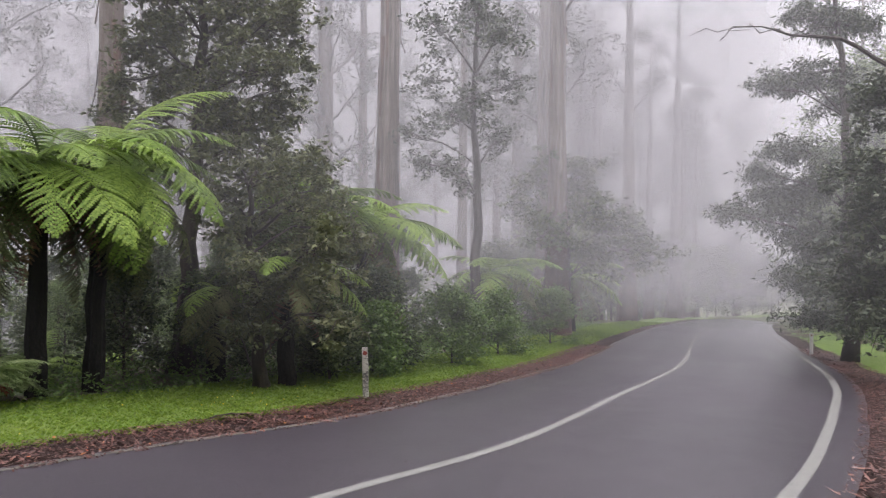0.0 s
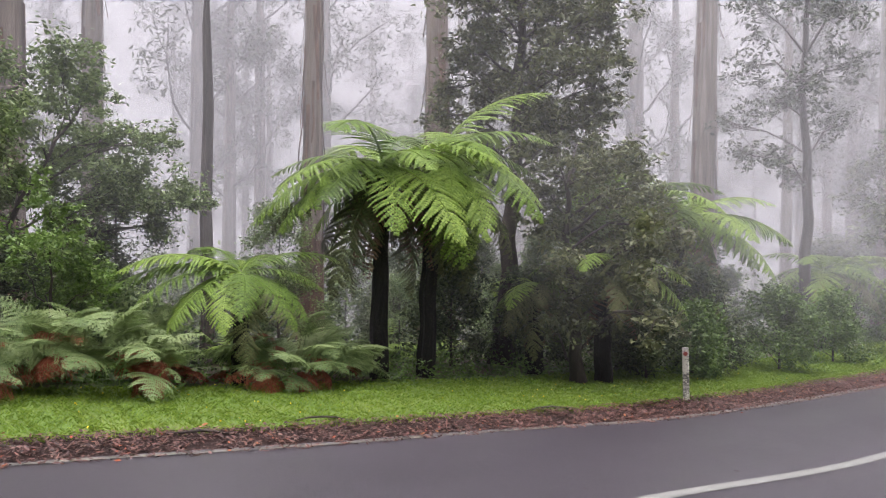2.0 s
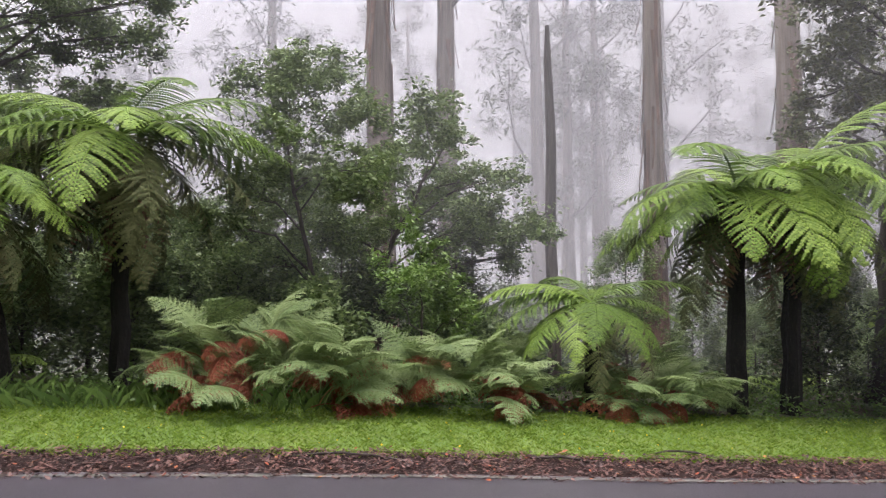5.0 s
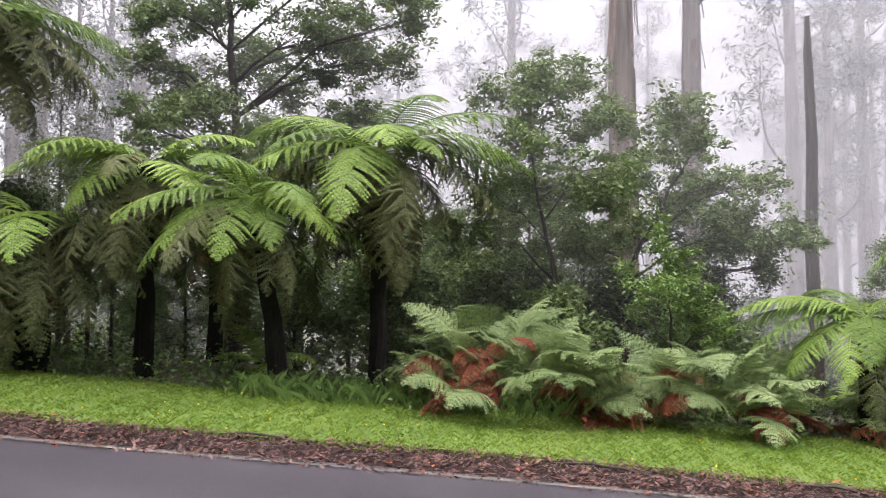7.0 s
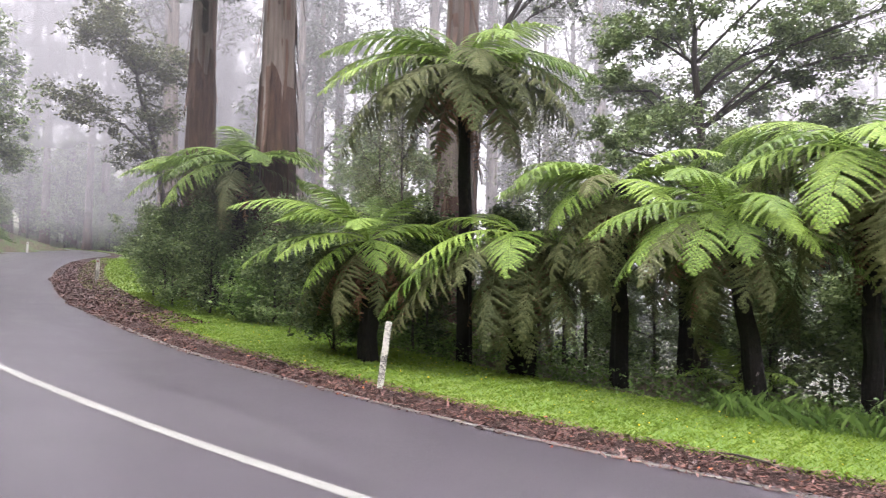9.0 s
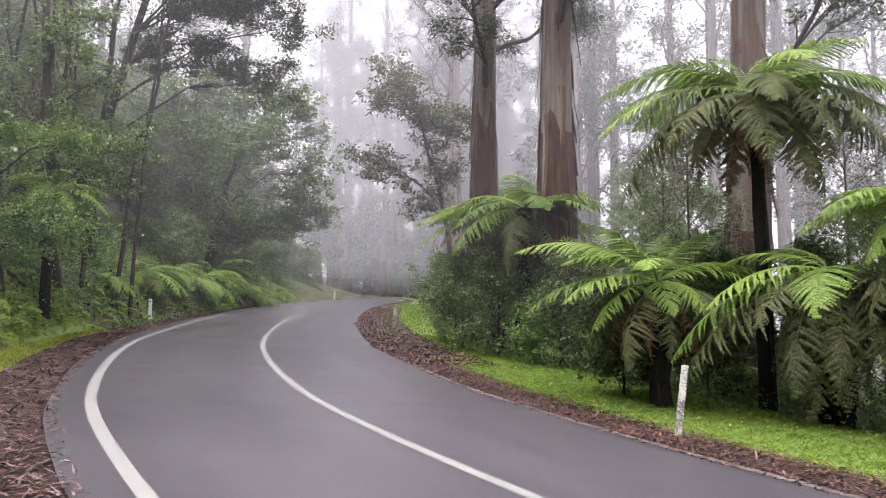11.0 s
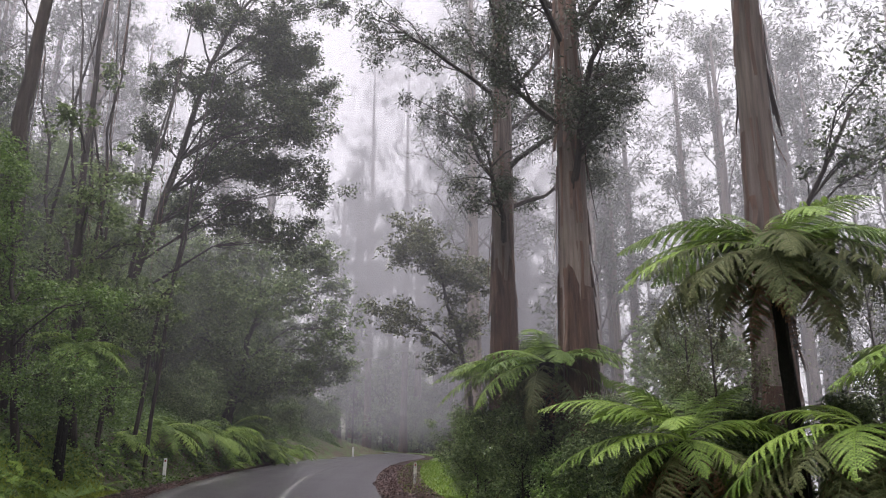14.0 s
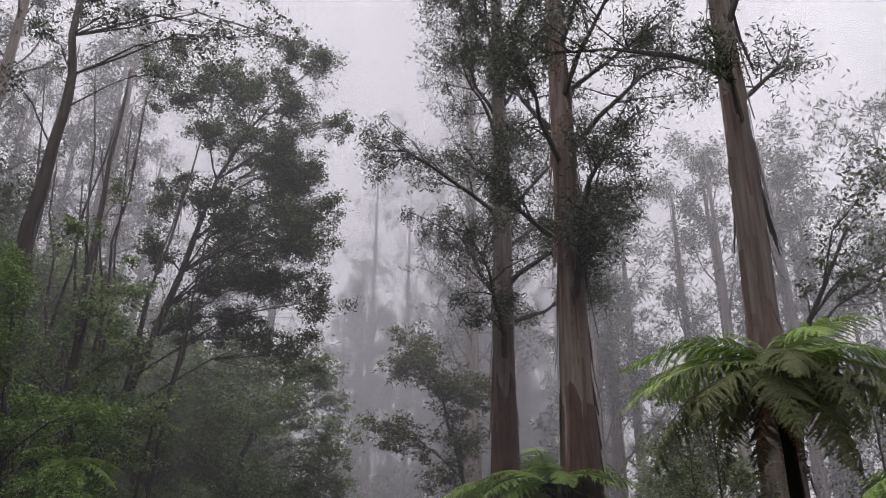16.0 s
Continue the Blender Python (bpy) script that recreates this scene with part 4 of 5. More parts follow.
# ---------------------------------------------------------------- bracken
ALONG = math.atan2(0.82, 0.57)
bracken_clump(-9.2, 5.9, 1.45, 0.9, 1.55, 120, 21, 0.34, ALONG)
bracken_clump(-8.0, 8.3, 1.25, 0.85, 1.35, 95, 22, 0.26, ALONG)
bracken_clump(-6.5, 10.55, 1.0, 0.6, 0.8, 55, 23, 0.34, ALONG)

# ---------------------------------------------------------------- gum trees
gum(-2.2, 30, 30, 0.48, 31)
gum(5.2, 38, 32, 0.50, 32)
gum(15.6, 69.5, 36, 0.62, 27, strips=0)
gum(26, 92, 38, 0.70, 28, strips=0)
gum(-9.2, 22.6, 30, 0.42, 33)
gum(-12.5, 21.0, 28, 0.33, 34)
gum(-20, 20.2, 30, 0.40, 35)
gum(-17, 14.6, 30, 0.42, 36)
gum(-26, -9.3, 34, 0.46, 37, 0.24, 5.5, 26, 58000, twigs=9, leaf=0.17, clump=0.62, sleeve=8.5, strips=70)
gum(-21.2, -5.6, 32, 0.50, 38, 0.26, 5.5, 28, 68000, twigs=9, leaf=0.16, clump=0.62, sleeve=7.0, strips=90)
gum(-18.4, -0.85, 32, 0.42, 39, 0.36, 5.0, 20, 20000, lean=(0, 1.0), twigs=8, leaf=0.15, clump=0.55, sleeve=4.0, strips=70)
gum(-19.0, -29.5, 30, 0.34, 29, 0.4, 5.0, 9, 6000)

gum(-87, -43.8, 58, 0.36, 41, 0.3, 8, 30, 6500, leaf=0.36, clump=0.8, strips=0, label="large gum tree standing across the far bend")
gum(-91.5, -51.2, 58, 0.42, 42, 0.3, 8, 30, 6500, leaf=0.36, clump=0.8, strips=0, label="large gum tree standing across the far bend")
gum(-97, -44, 58, 0.45, 43, 0.3, 8, 30, 6500, leaf=0.36, clump=0.8, strips=0, label="large gum tree standing across the far bend")

gum(-55.7, -22.2, 48, 0.5, 44, 0.35, 7, 26, 6000, leaf=0.30, clump=0.75, strips=0, label="tall pale gum tree in the fog behind the fern verge")
gum(-61.5, -25.0, 50, 0.5, 45, 0.3, 7, 26, 6000, leaf=0.30, clump=0.75, strips=0, label="tall pale gum tree in the fog behind the fern verge")
gum(-70.0, -52.0, 52, 0.55, 46, 0.3, 8, 26, 6000, leaf=0.30, clump=0.75, strips=0, label="tall pale gum tree in the fog above the bank")

# a broken dead trunk standing behind the ferns
snag = thing("dead_snag", Matrix.Translation(on_ground(-13.7, 17.8, 0.2)), "dead grey broken-topped trunk standing in the fog", "dead tree")
_t2 = Tubes(9)
_t2.add([(0, 0, 0), (0.05, 0, 2.5), (-0.05, 0, 5.0), (0.02, 0.02, 7.6), (-0.03, 0, 9.8), (-0.02, 0, 10.8)], (0.2, 0.17, 0.15, 0.14, 0.11, 0.05), np.random.default_rng(8), 0.12)
part("trunk", _t2.mesh("snag_trunk", BARK_DARK), snag)


# ---------------------------------------------------------------- trees between the ferns and the fog
# stems and clumps laid out after their outlines in the camera's view
view_fitted_tree("shrub_tree", (-11.2, 8.4), [(0.0, 0.4), (-0.1, 1.5), (-0.4, 2.6), (-0.6, 4.2)],
           [(-0.6, 5.1, 0.66), (-1.2, 4.9, 0.38), (0.0, 5.3, 0.57), (0.4, 4.5, 0.66), (-0.8, 4.2, 0.57), (-0.3, 3.5, 0.80), (-1.2, 3.3, 0.57), (0.5, 3.4, 0.66), (-1.3, 2.6, 0.42), (1.2, 4.0, 0.52), (-0.9, 2.1, 0.52)],
           0.07, 401, 0.09, LEAF, "bushy green understorey tree with glossy leaves behind bracken", density=22)
view_fitted_tree("shrub_tree", (-11.8, 9.7), [(0.0, 0.2), (0.2, 1.7), (0.8, 2.9), (1.5, 4.1)],
           [(1.0, 4.6, 0.57), (1.5, 4.3, 0.52), (2.0, 3.7, 0.67), (2.6, 3.5, 0.41), (1.2, 3.3, 0.78), (0.5, 2.7, 0.67), (1.9, 2.7, 0.72), (2.7, 2.6, 0.52), (3.3, 2.7, 0.47), (2.8, 2.1, 0.41), (0.2, 3.4, 0.62), (-0.4, 2.4, 0.52)],
           0.08, 402, 0.09, LEAF, "spreading leafy understorey tree with dark forked stems", density=22)
view_fitted_tree("sapling", (-9.2, 8.7), [(0.0, 0.4), (0.0, 1.2), (0.0, 2.2)],
           [(-0.1, 2.5, 0.24), (0.1, 2.1, 0.38), (-0.2, 1.8, 0.41), (0.3, 1.5, 0.47), (0.0, 1.0, 0.47), (0.7, 1.2, 0.31), (-0.4, 1.3, 0.31)],
           0.03, 403, 0.075, LEAF_BRIGHT, "bright green leafy sapling among the bracken", density=20)
view_fitted_tree("shrub_tree", (-5.0, 15.7), [(0.0, -1.0), (0.1, 1.0), (0.3, 3.8), (0.4, 7.7)],
           [(-0.3, 6.1, 0.67), (0.5, 6.3, 0.78), (1.2, 5.9, 0.67), (1.7, 5.2, 0.50), (-0.9, 5.6, 0.45), (0.1, 5.2, 0.78), (0.9, 5.1, 0.67), (-0.5, 4.7, 0.56), (2.0, 4.9, 0.31), (0.5, 4.2, 0.78), (1.4, 4.2, 0.56), (-0.2, 7.1, 0.67), (0.9, 7.3, 0.78), (-0.4, 3.8, 0.45),
            (-0.9, 6.8, 0.6), (1.9, 6.1, 0.55), (2.3, 5.5, 0.4), (-1.2, 5.0, 0.45), (-1.3, 4.4, 0.4), (1.7, 6.9, 0.6), (-1.0, 7.5, 0.55), (2.2, 7.0, 0.5), (1.9, 4.3, 0.4)],
           0.22, 404, 0.12, LEAF_OLIVE, "tall dark-leaved tree behind the tree ferns", density=21)
view_fitted_tree("shrub_tree", (-3.1, 14.3), [(0.0, -0.8), (-0.1, 0.5), (-0.3, 1.9), (-0.1, 3.1)],
           [(-0.4, 3.1, 0.69), (0.3, 3.1, 0.55), (0.8, 2.5, 0.48), (0.1, 2.3, 0.74), (0.9, 1.8, 0.45), (-0.5, 2.1, 0.50), (0.5, 1.3, 0.55), (1.2, 1.4, 0.28), (-0.1, 1.2, 0.50), (-0.7, 2.7, 0.40), (-0.3, 0.5, 0.36), (1.1, 0.7, 0.40), (-0.6, 0.1, 0.30), (0.5, 0.4, 0.35), (-0.3, 1.6, 0.4), (1.3, 2.3, 0.3), (0.1, 3.8, 0.42), (-0.6, 3.6, 0.4), (0.7, 3.4, 0.4), (1.1, 2.8, 0.4), (1.5, 1.9, 0.35), (1.6, 1.3, 0.3)],
           0.13, 405, 0.11, LEAF_OLIVE, "dense dark-leaved tree with black wet trunk", density=20)
view_fitted_tree("slender_tree", (1.1, 28.4), [(0.0, 0.2), (0.0, 3.0), (-0.2, 6.5), (0.0, 9.6), (0.1, 12.0)],
           [(-1.5, 9.2, 0.88), (-0.1, 9.8, 1.08), (0.9, 8.8, 0.94), (-1.7, 7.7, 0.88), (0.1, 6.9, 0.98), (1.2, 7.3, 0.70), (-1.0, 6.3, 0.78), (-2.1, 5.0, 0.70), (-1.0, 4.6, 0.70), (0.8, 5.6, 0.70), (-2.5, 5.8, 0.51), (-0.4, 4.0, 0.51), (-0.1, 11.6, 1.17)],
           0.2, 406, 0.17, LEAF_GUM, "slender tree with fine sparse foliage in the fog", density=10)
view_fitted_tree("round_tree", (5.7, 38.0), [(0.0, -0.8), (0.0, 2.4), (-0.3, 5.0)],
           [(-2.0, 5.0, 0.90), (-0.7, 5.8, 1.01), (0.7, 5.5, 0.96), (0.0, 3.9, 1.27), (-2.2, 3.9, 0.74), (1.2, 3.5, 1.06), (-0.7, 2.6, 1.27), (2.4, 2.9, 1.19), (1.3, 1.4, 1.33), (3.5, 1.9, 1.19)],
           0.2, 407, 0.22, LEAF_DARK, "rounded understorey tree fading into the fog", density=20)
# grey-green gum leaf on these two; its darkness also stands in for canopy shade
view_fitted_tree("roadside_tree", (14.8, 30.0), [(0.0, -1.4), (-0.1, 2.7), (-0.3, 7.9), (-0.7, 12.3)],
           [(-2.1, 8.3, 1.11), (-1.1, 8.6, 1.04), (-3.0, 8.1, 0.65), (0.0, 7.5, 1.27), (-2.0, 5.5, 1.27), (-3.1, 4.7, 0.83), (-3.9, 3.2, 0.83), (-2.3, 3.4, 1.27), (-1.0, 4.4, 1.27), (-0.8, 2.3, 1.73), (-1.5, 0.8, 1.27), (0.0, 0.7, 1.73), (-1.1, -0.6, 1.04), (-0.1, 10.2, 1.38), (-1.6, 10.7, 1.15)],
           0.25, 408, 0.22, LEAF_GUM, "dark tree with layered drooping boughs over the road edge", density=30, flat=0.42, droop=0.8, narrow=0.25)
side_tree = view_fitted_tree("roadside_tree", (11.8, 21.4), [(0.0, -0.7), (-0.1, 3.9), (-0.3, 8.4)],
           [(-0.7, 4.0, 1.01), (-0.4, 2.2, 1.26), (-0.8, 0.7, 1.09), (-0.4, 6.0, 1.01), (-0.3, 0.1, 1.01)],
           0.2, 409, 0.18, LEAF_GUM, "dense dark green tree beside the road shoulder", density=32)
view_fitted_tree("shrub_tree", (-16.9, 4.3), [(0.0, 3.0), (0.0, 5.6), (-0.2, 7.7), (-0.2, 8.6)],
           [(-1.4, 7.3, 0.65), (-0.7, 7.4, 0.65), (0.1, 6.8, 0.77), (-1.2, 6.2, 0.65), (-0.5, 5.9, 0.65), (0.8, 7.3, 0.65), (1.6, 7.0, 0.77), (2.4, 7.0, 0.65), (1.1, 6.3, 0.65), (1.9, 6.1, 0.53), (3.0, 6.4, 0.65), (-0.1, 7.9, 0.71), (0.6, 8.5, 0.71), (-1.2, 8.4, 0.59), (-1.3, 5.3, 0.59), (-0.6, 5.0, 0.59), (0.5, 5.4, 0.59), (-2.0, 6.5, 0.53), (1.3, 5.2, 0.53),
            (-0.8, 4.2, 0.6), (0.3, 4.4, 0.6), (1.2, 4.4, 0.55), (2.2, 5.2, 0.6), (3.1, 5.5, 0.55), (-1.6, 4.6, 0.55), (3.4, 7.1, 0.65), (2.8, 7.9, 0.65), (1.8, 8.1, 0.7)],
           0.15, 410, 0.11, LEAF, "leafy tree rising behind the tree ferns", density=25, deep=1.4)
view_fitted_tree("slender_tree", (-37.5, -15.1), [(0.0, 4.4), (-0.2, 7.8), (-1.5, 12.1), (-2.3, 14.8)],
           [(-2.9, 15.1, 1.26), (-3.6, 13.6, 1.01), (-1.3, 12.7, 1.17), (-4.3, 10.7, 1.01), (-3.4, 10.1, 1.01), (-0.2, 12.1, 1.40), (-0.6, 9.8, 1.34), (-1.3, 8.3, 1.01), (0.7, 12.7, 1.01), (-2.3, 13.6, 1.01)],
           0.18, 411, 0.20, LEAF_OLIVE, "open-branched tree leaning out over the road bend", density=19)
view_fitted_tree("wattle_tree", (-23.2, -24.0), [(0.0, 8.9), (0.7, 11.0), (1.9, 16.3), (2.5, 20.3), (4.4, 24.0)],
           [(6.4, 26.3, 1.11), (5.4, 24.5, 1.27), (7.4, 23.5, 0.83), (6.7, 21.2, 1.04), (7.4, 19.1, 0.83), (5.2, 21.9, 1.27), (3.7, 26.5, 1.27), (2.7, 24.3, 1.27), (1.7, 25.3, 1.04), (4.3, 18.0, 1.43), (5.8, 17.4, 1.20), (3.2, 16.8, 1.20), (6.0, 15.2, 0.92), (5.4, 13.4, 0.92), (-0.3, 25.4, 1.04), (1.6, 20.7, 1.04), (5.2, 27.8, 0.92), (4.8, 20.7, 1.20), (3.4, 21.9, 1.11), (6.6, 16.9, 1.04), (4.5, 15.6, 1.20), (4.0, 14.0, 1.20), (2.8, 14.9, 1.11), (1.9, 18.2, 1.04), (0.6, 19.0, 0.97), (0.5, 22.8, 0.97), (7.0, 14.0, 1.04), (6.1, 11.7, 1.15), (2.1, 13.3, 1.15), (0.6, 16.1, 0.97), (5.5, 16.2, 1.2), (5.0, 19.3, 1.2), (6.2, 18.4, 1.0), (5.9, 20.0, 1.0)],
           0.22, 412, 0.14, LEAF_DARK, "leaning dark wattle tree on the roadside bank", density=24, deep=1.3)
view_fitted_tree("wattle_tree", (-38.6, -30.9), [(0.0, 4.7), (0.7, 9.1), (1.7, 14.0)],
           [(4.5, 16.2, 1.84), (6.0, 14.2, 1.21), (3.4, 14.1, 2.08), (5.8, 11.5, 1.84), (4.3, 10.2, 2.08), (1.6, 16.0, 1.84), (1.2, 12.6, 2.08), (-0.8, 16.5, 1.84), (-1.1, 13.8, 2.08), (-3.8, 15.5, 1.84), (-2.2, 10.5, 2.35), (1.0, 9.1, 2.35), (6.6, 9.5, 1.5), (5.1, 8.6, 1.5), (3.4, 8.2, 1.5), (1.0, 7.8, 1.5), (-1.5, 8.3, 1.7)],
           0.3, 413, 0.24, LEAF, "dense tree mass on the roadside bank", density=18)
view_fitted_tree("vine_tree", (-18.4, -20.3), [(0.0, 4.9), (-0.6, 9.6), (-0.6, 13.3), (-0.7, 17.3), (-0.6, 20.5)],
           [(-1.2, 13.2, 0.79), (0.1, 12.7, 0.72), (-0.3, 10.8, 0.98), (0.8, 11.8, 0.79), (-1.2, 10.3, 0.68), (-0.2, 15.6, 0.57), (0.3, 9.2, 0.94), (1.2, 9.9, 0.75), (-1.6, 9.1, 0.94), (-0.4, 7.7, 0.94), (1.9, 7.7, 1.13), (1.1, 6.6, 1.13)],
           0.16, 414, 0.16, LEAF, "thin tree hung with vines on the bank", density=12)
view_fitted_tree("shrub_tree", (-14.8, -18.1), [(0.0, 1.9), (-0.4, 5.7), (-1.0, 9.8)],
           [(-1.1, 10.4, 0.72), (-1.0, 9.5, 0.72), (-0.4, 7.1, 0.72), (0.1, 6.8, 0.45), (-0.4, 6.1, 0.72), (0.8, 7.0, 0.67), (1.4, 6.4, 0.67), (0.6, 5.7, 0.84), (1.8, 5.2, 0.61), (0.3, 4.7, 0.96), (1.4, 4.5, 0.96), (-1.3, 8.2, 0.96)],
           0.09, 415, 0.105, LEAF_BRIGHT, "yellow-green leafy tree on the bank", density=18)
view_fitted_tree("gum_tree", (-15.5, -20.1), [(0.0, 6.6), (-0.4, 11.9), (-0.3, 15.2), (-0.2, 16.7), (-0.5, 20.0), (-0.8, 22.6)],
           [(3.2, 20.1, 0.79), (5.4, 21.3, 0.73), (7.5, 23.5, 0.73), (1.5, 21.1, 0.84), (4.2, 22.5, 0.84), (0.4, 20.1, 0.63), (-1.5, 19.3, 0.63), (-1.9, 17.6, 0.52), (2.1, 18.4, 0.38), (-0.4, 22.3, 0.87), (2.5, 23.6, 0.87), (5.7, 24.9, 0.87)],
           0.33, 416, 0.16, LEAF_GUM, "bare-limbed gum tree leaning over the roadside bank", density=6, category="gum tree", group="tall gum trees", bark_mat=BARK_DARK)
view_fitted_tree("slender_tree", (-21.4, -0.4), [(0.0, 6.2), (0.7, 8.6), (1.0, 9.2), (1.5, 10.2), (2.1, 11.2)],
           [(1.7, 11.0, 0.66), (2.6, 11.4, 0.81), (1.9, 9.8, 0.66), (2.5, 9.6, 0.81), (2.8, 12.1, 0.53), (1.0, 9.9, 0.37), (3.0, 10.5, 0.88)],
           0.15, 417, 0.14, LEAF_DARK, "crooked dark-branched tree behind the gum trunk", density=4.5)

# ---------------------------------------------------------------- woods behind, paling into the fog
_r = np.random.default_rng(90)
far_gums = [gum(-40 - 6 * i, 60 + 5 * i, 30 + 2 * i, 0.42 + 0.03 * i, 700 + i, 0.28, 6.0, 14, 4200, leaf=0.38, clump=0.9, strips=0, label="tall gum tree fading into pale fog", twigs=5, joined=True) for i in range(4)]
far_shrubs = [shrub(-30 + 4 * i, 45 + 5 * i, 6.0 + i, 3.0, 710 + i, 3600, 0.28, (LEAF_DARK, LEAF, LEAF)[i % 3], limbs=14, crown_from=0.08, clump=0.7, label="understorey tree blurred by fog", joined=True) for i in range(3)]


def scatter(sources, count, az0, az1, d0, d1, inside, outside, scale, open_from=400):
    """Copies spread over a sector; past the bearing open_from only every second stands."""
    made = 0
    while made < count:
        az, d = radians(_r.uniform(az0, az1)), _r.uniform(d0, d1)
        x, y = -d * math.sin(az), d * math.cos(az)
        o = float(offset([x], [y])[0][0])
        made += 1
        if outside < o < inside:
            continue
        s = _r.uniform(*scale)
        m = Matrix.Translation(on_ground(x, y, 0.2)) @ pose(0, 0, 0, 0, 0, _r.uniform(0, 360))
        if az > radians(open_from) and made % 2:
            continue
        ob = copy_thing(sources[made % len(sources)], m)
        ob.matrix_basis = m @ Matrix.Diagonal((s, s, s, 1))


scatter(far_gums, 34, -30, 25, 50, 110, 9, -9, (0.85, 1.2))
scatter(far_gums, 26, -26, -6, 90, 140, 9, -9, (0.9, 1.2))
scatter(far_gums, 42, 5, 95, 50, 105, 9, -9, (0.85, 1.2), 60)
scatter(far_gums, 28, 82, 118, 58, 120, 9, -9, (0.9, 1.3))
scatter(far_gums, 14, 118, 150, 60, 110, 9, -9, (0.85, 1.3))
scatter(far_gums, 34, 108, 124, 88, 135, 8, -8, (0.8, 1.3))
scatter(far_shrubs, 24, 106, 126, 86, 130, 8, -8, (1.0, 1.8))
scatter(far_shrubs, 34, 115, 135, 66, 112, 9, -9, (1.1, 2.0))
# sector behind the camera: unseen gums, added to close the woods; they cut skylight
scatter(far_gums, 14, 150, 320, 25, 60, 9, -9, (0.7, 1.0))
scatter(far_shrubs, 44, -22, 100, 24, 44, 10, -9, (0.45, 0.85))
scatter(far_shrubs, 50, -35, 150, 42, 90, 9, -9, (0.7, 1.3))
scatter(far_shrubs, 20, -26, -6, 85, 130, 9, -9, (1.0, 1.6))
# unseen shrubs added in the same sector behind the camera
scatter(far_shrubs, 12, 150, 320, 14, 40, 9, -9, (0.7, 1.2))


def line_up(sources, count, k0, k1, lo, hi, scale):
    """Copies standing in a belt along the road."""
    for i in range(count):
        k = int(_r.integers(k0, k1))
        p = LINE[k] + SIDE[k] * _r.uniform(lo, hi)
        s = _r.uniform(*scale)
        m = Matrix.Translation(on_ground(p[0], p[1], 0.2)) @ pose(0, 0, 0, 0, 0, _r.uniform(0, 360))
        ob = copy_thing(sources[i % len(sources)], m)
        ob.matrix_basis = m @ Matrix.Diagonal((s, s, s, 1))


for x, y, s in ((-88.5, -41.5, 0.6), (-91, -43.5, 0.9), (-95, -45.2, 1.1), (-99, -47, 1.2), (-94, -41, 1.0), (-88, -43.2, 0.5), (-92, -46, 0.9), (-85.5, -40.6, 0.5), (-86.5, -39.0, 0.65), (-84.0, -37.0, 0.6), (-90, -46.5, 0.7), (-92, -49, 1.5), (-94.5, -55, 1.7), (-93, -43, 1.2), (-93, -38, 1.3), (-100, -50, 1.9), (-98, -58, 1.6), (-101, -43, 1.7)):
    m = Matrix.Translation(on_ground(x, y, 0.2)) @ pose(0, 0, 0, 0, 0, 41 * x)
    copy_thing(far_shrubs[int(-x) % 3], m).matrix_basis = m @ Matrix.Diagonal((s, s, s, 1))
for x, y, s in ((-104, -52, 1.0), (-108, -48, 1.1), (-103, -60, 1.0), (-112, -56, 1.2), (-110, -62, 1.1), (-116, -50, 1.2)):
    m = Matrix.Translation(on_ground(x, y, 0.2)) @ pose(0, 0, 0, 0, 0, 67 * x)
    copy_thing(far_gums[int(-x) % 4], m).matrix_basis = m @ Matrix.Diagonal((s, s, s, 1))

bank_trees = [shrub(-30 + 5 * i, -32 - 3 * i, 7.5 + i, 2.8, 720 + i, 11000, 0.14, (LEAF, LEAF_DARK, LEAF)[i % 3], limbs=18, crown_from=0.30, clump=0.6, label="dense leafy tree on the roadside bank", radius=0.10, joined=True) for i in range(3)]
line_up(bank_trees, 22, k_at(-9, -5), k_at(-36, -23), -17.0, -12.5, (0.8, 1.3))
line_up(bank_trees, 40, k_at(-9, -5), k_at(-66, -36), -18, -12.0, (0.8, 1.4))
line_up(bank_trees, 22, k_at(-34, -22), k_at(-70, -37), -11.5, -8.0, (0.5, 0.95))
# backing added behind the ferns to darken the gaps under them
line_up(bank_trees, 30, k_at(9, 29), k_at(-27, -16), 9.5, 13.5, (0.28, 0.5))
line_up(bank_trees, 30, k_at(45, 108), k_at(7, 24), -16, -9.5, (1.0, 1.8))
line_up(far_shrubs, 26, k_at(80, 142), k_at(14, 45), 8.5, 14, (0.8, 1.5))
line_up(far_shrubs, 26, k_at(80, 142), k_at(14, 45), -15, -9, (0.9, 1.7))
line_up(far_gums, 6, k_at(-9, -5), k_at(-62, -35), -30, -14, (0.6, 0.9))

bank_bush = shrub(-42, -31, 2.4, 1.5, 730, 5000, 0.15, LEAF, "bush", "low leafy bush on the mossy bank", 18, 0.03, 0.34, 0.03, joined=True)
line_up([bank_bush], 46, k_at(-34, -22), k_at(-74, -38.5), -10.5, -5.6, (0.5, 1.1))
line_up([bank_bush], 8, k_at(-4, 9), k_at(-16, -9), 9.8, 12.2, (0.6, 0.9))
line_up([bank_bush], 9, k_at(-9, -5), k_at(-34, -22), -11.5, -9.5, (0.4, 0.7))

for x, y, s in ((-18.4, 5.4, 0.6), (-16.4, 7.2, 0.6), (-13.6, 10.6, 0.45), (-9.0, 14.0, 0.42)):
    m = Matrix.Translation(on_ground(x, y, 0.2)) @ pose(0, 0, 0, 0, 0, 57 * x)
    copy_thing(bank_trees[int(-x) % 3], m).matrix_basis = m @ Matrix.Diagonal((s, s, s, 1))

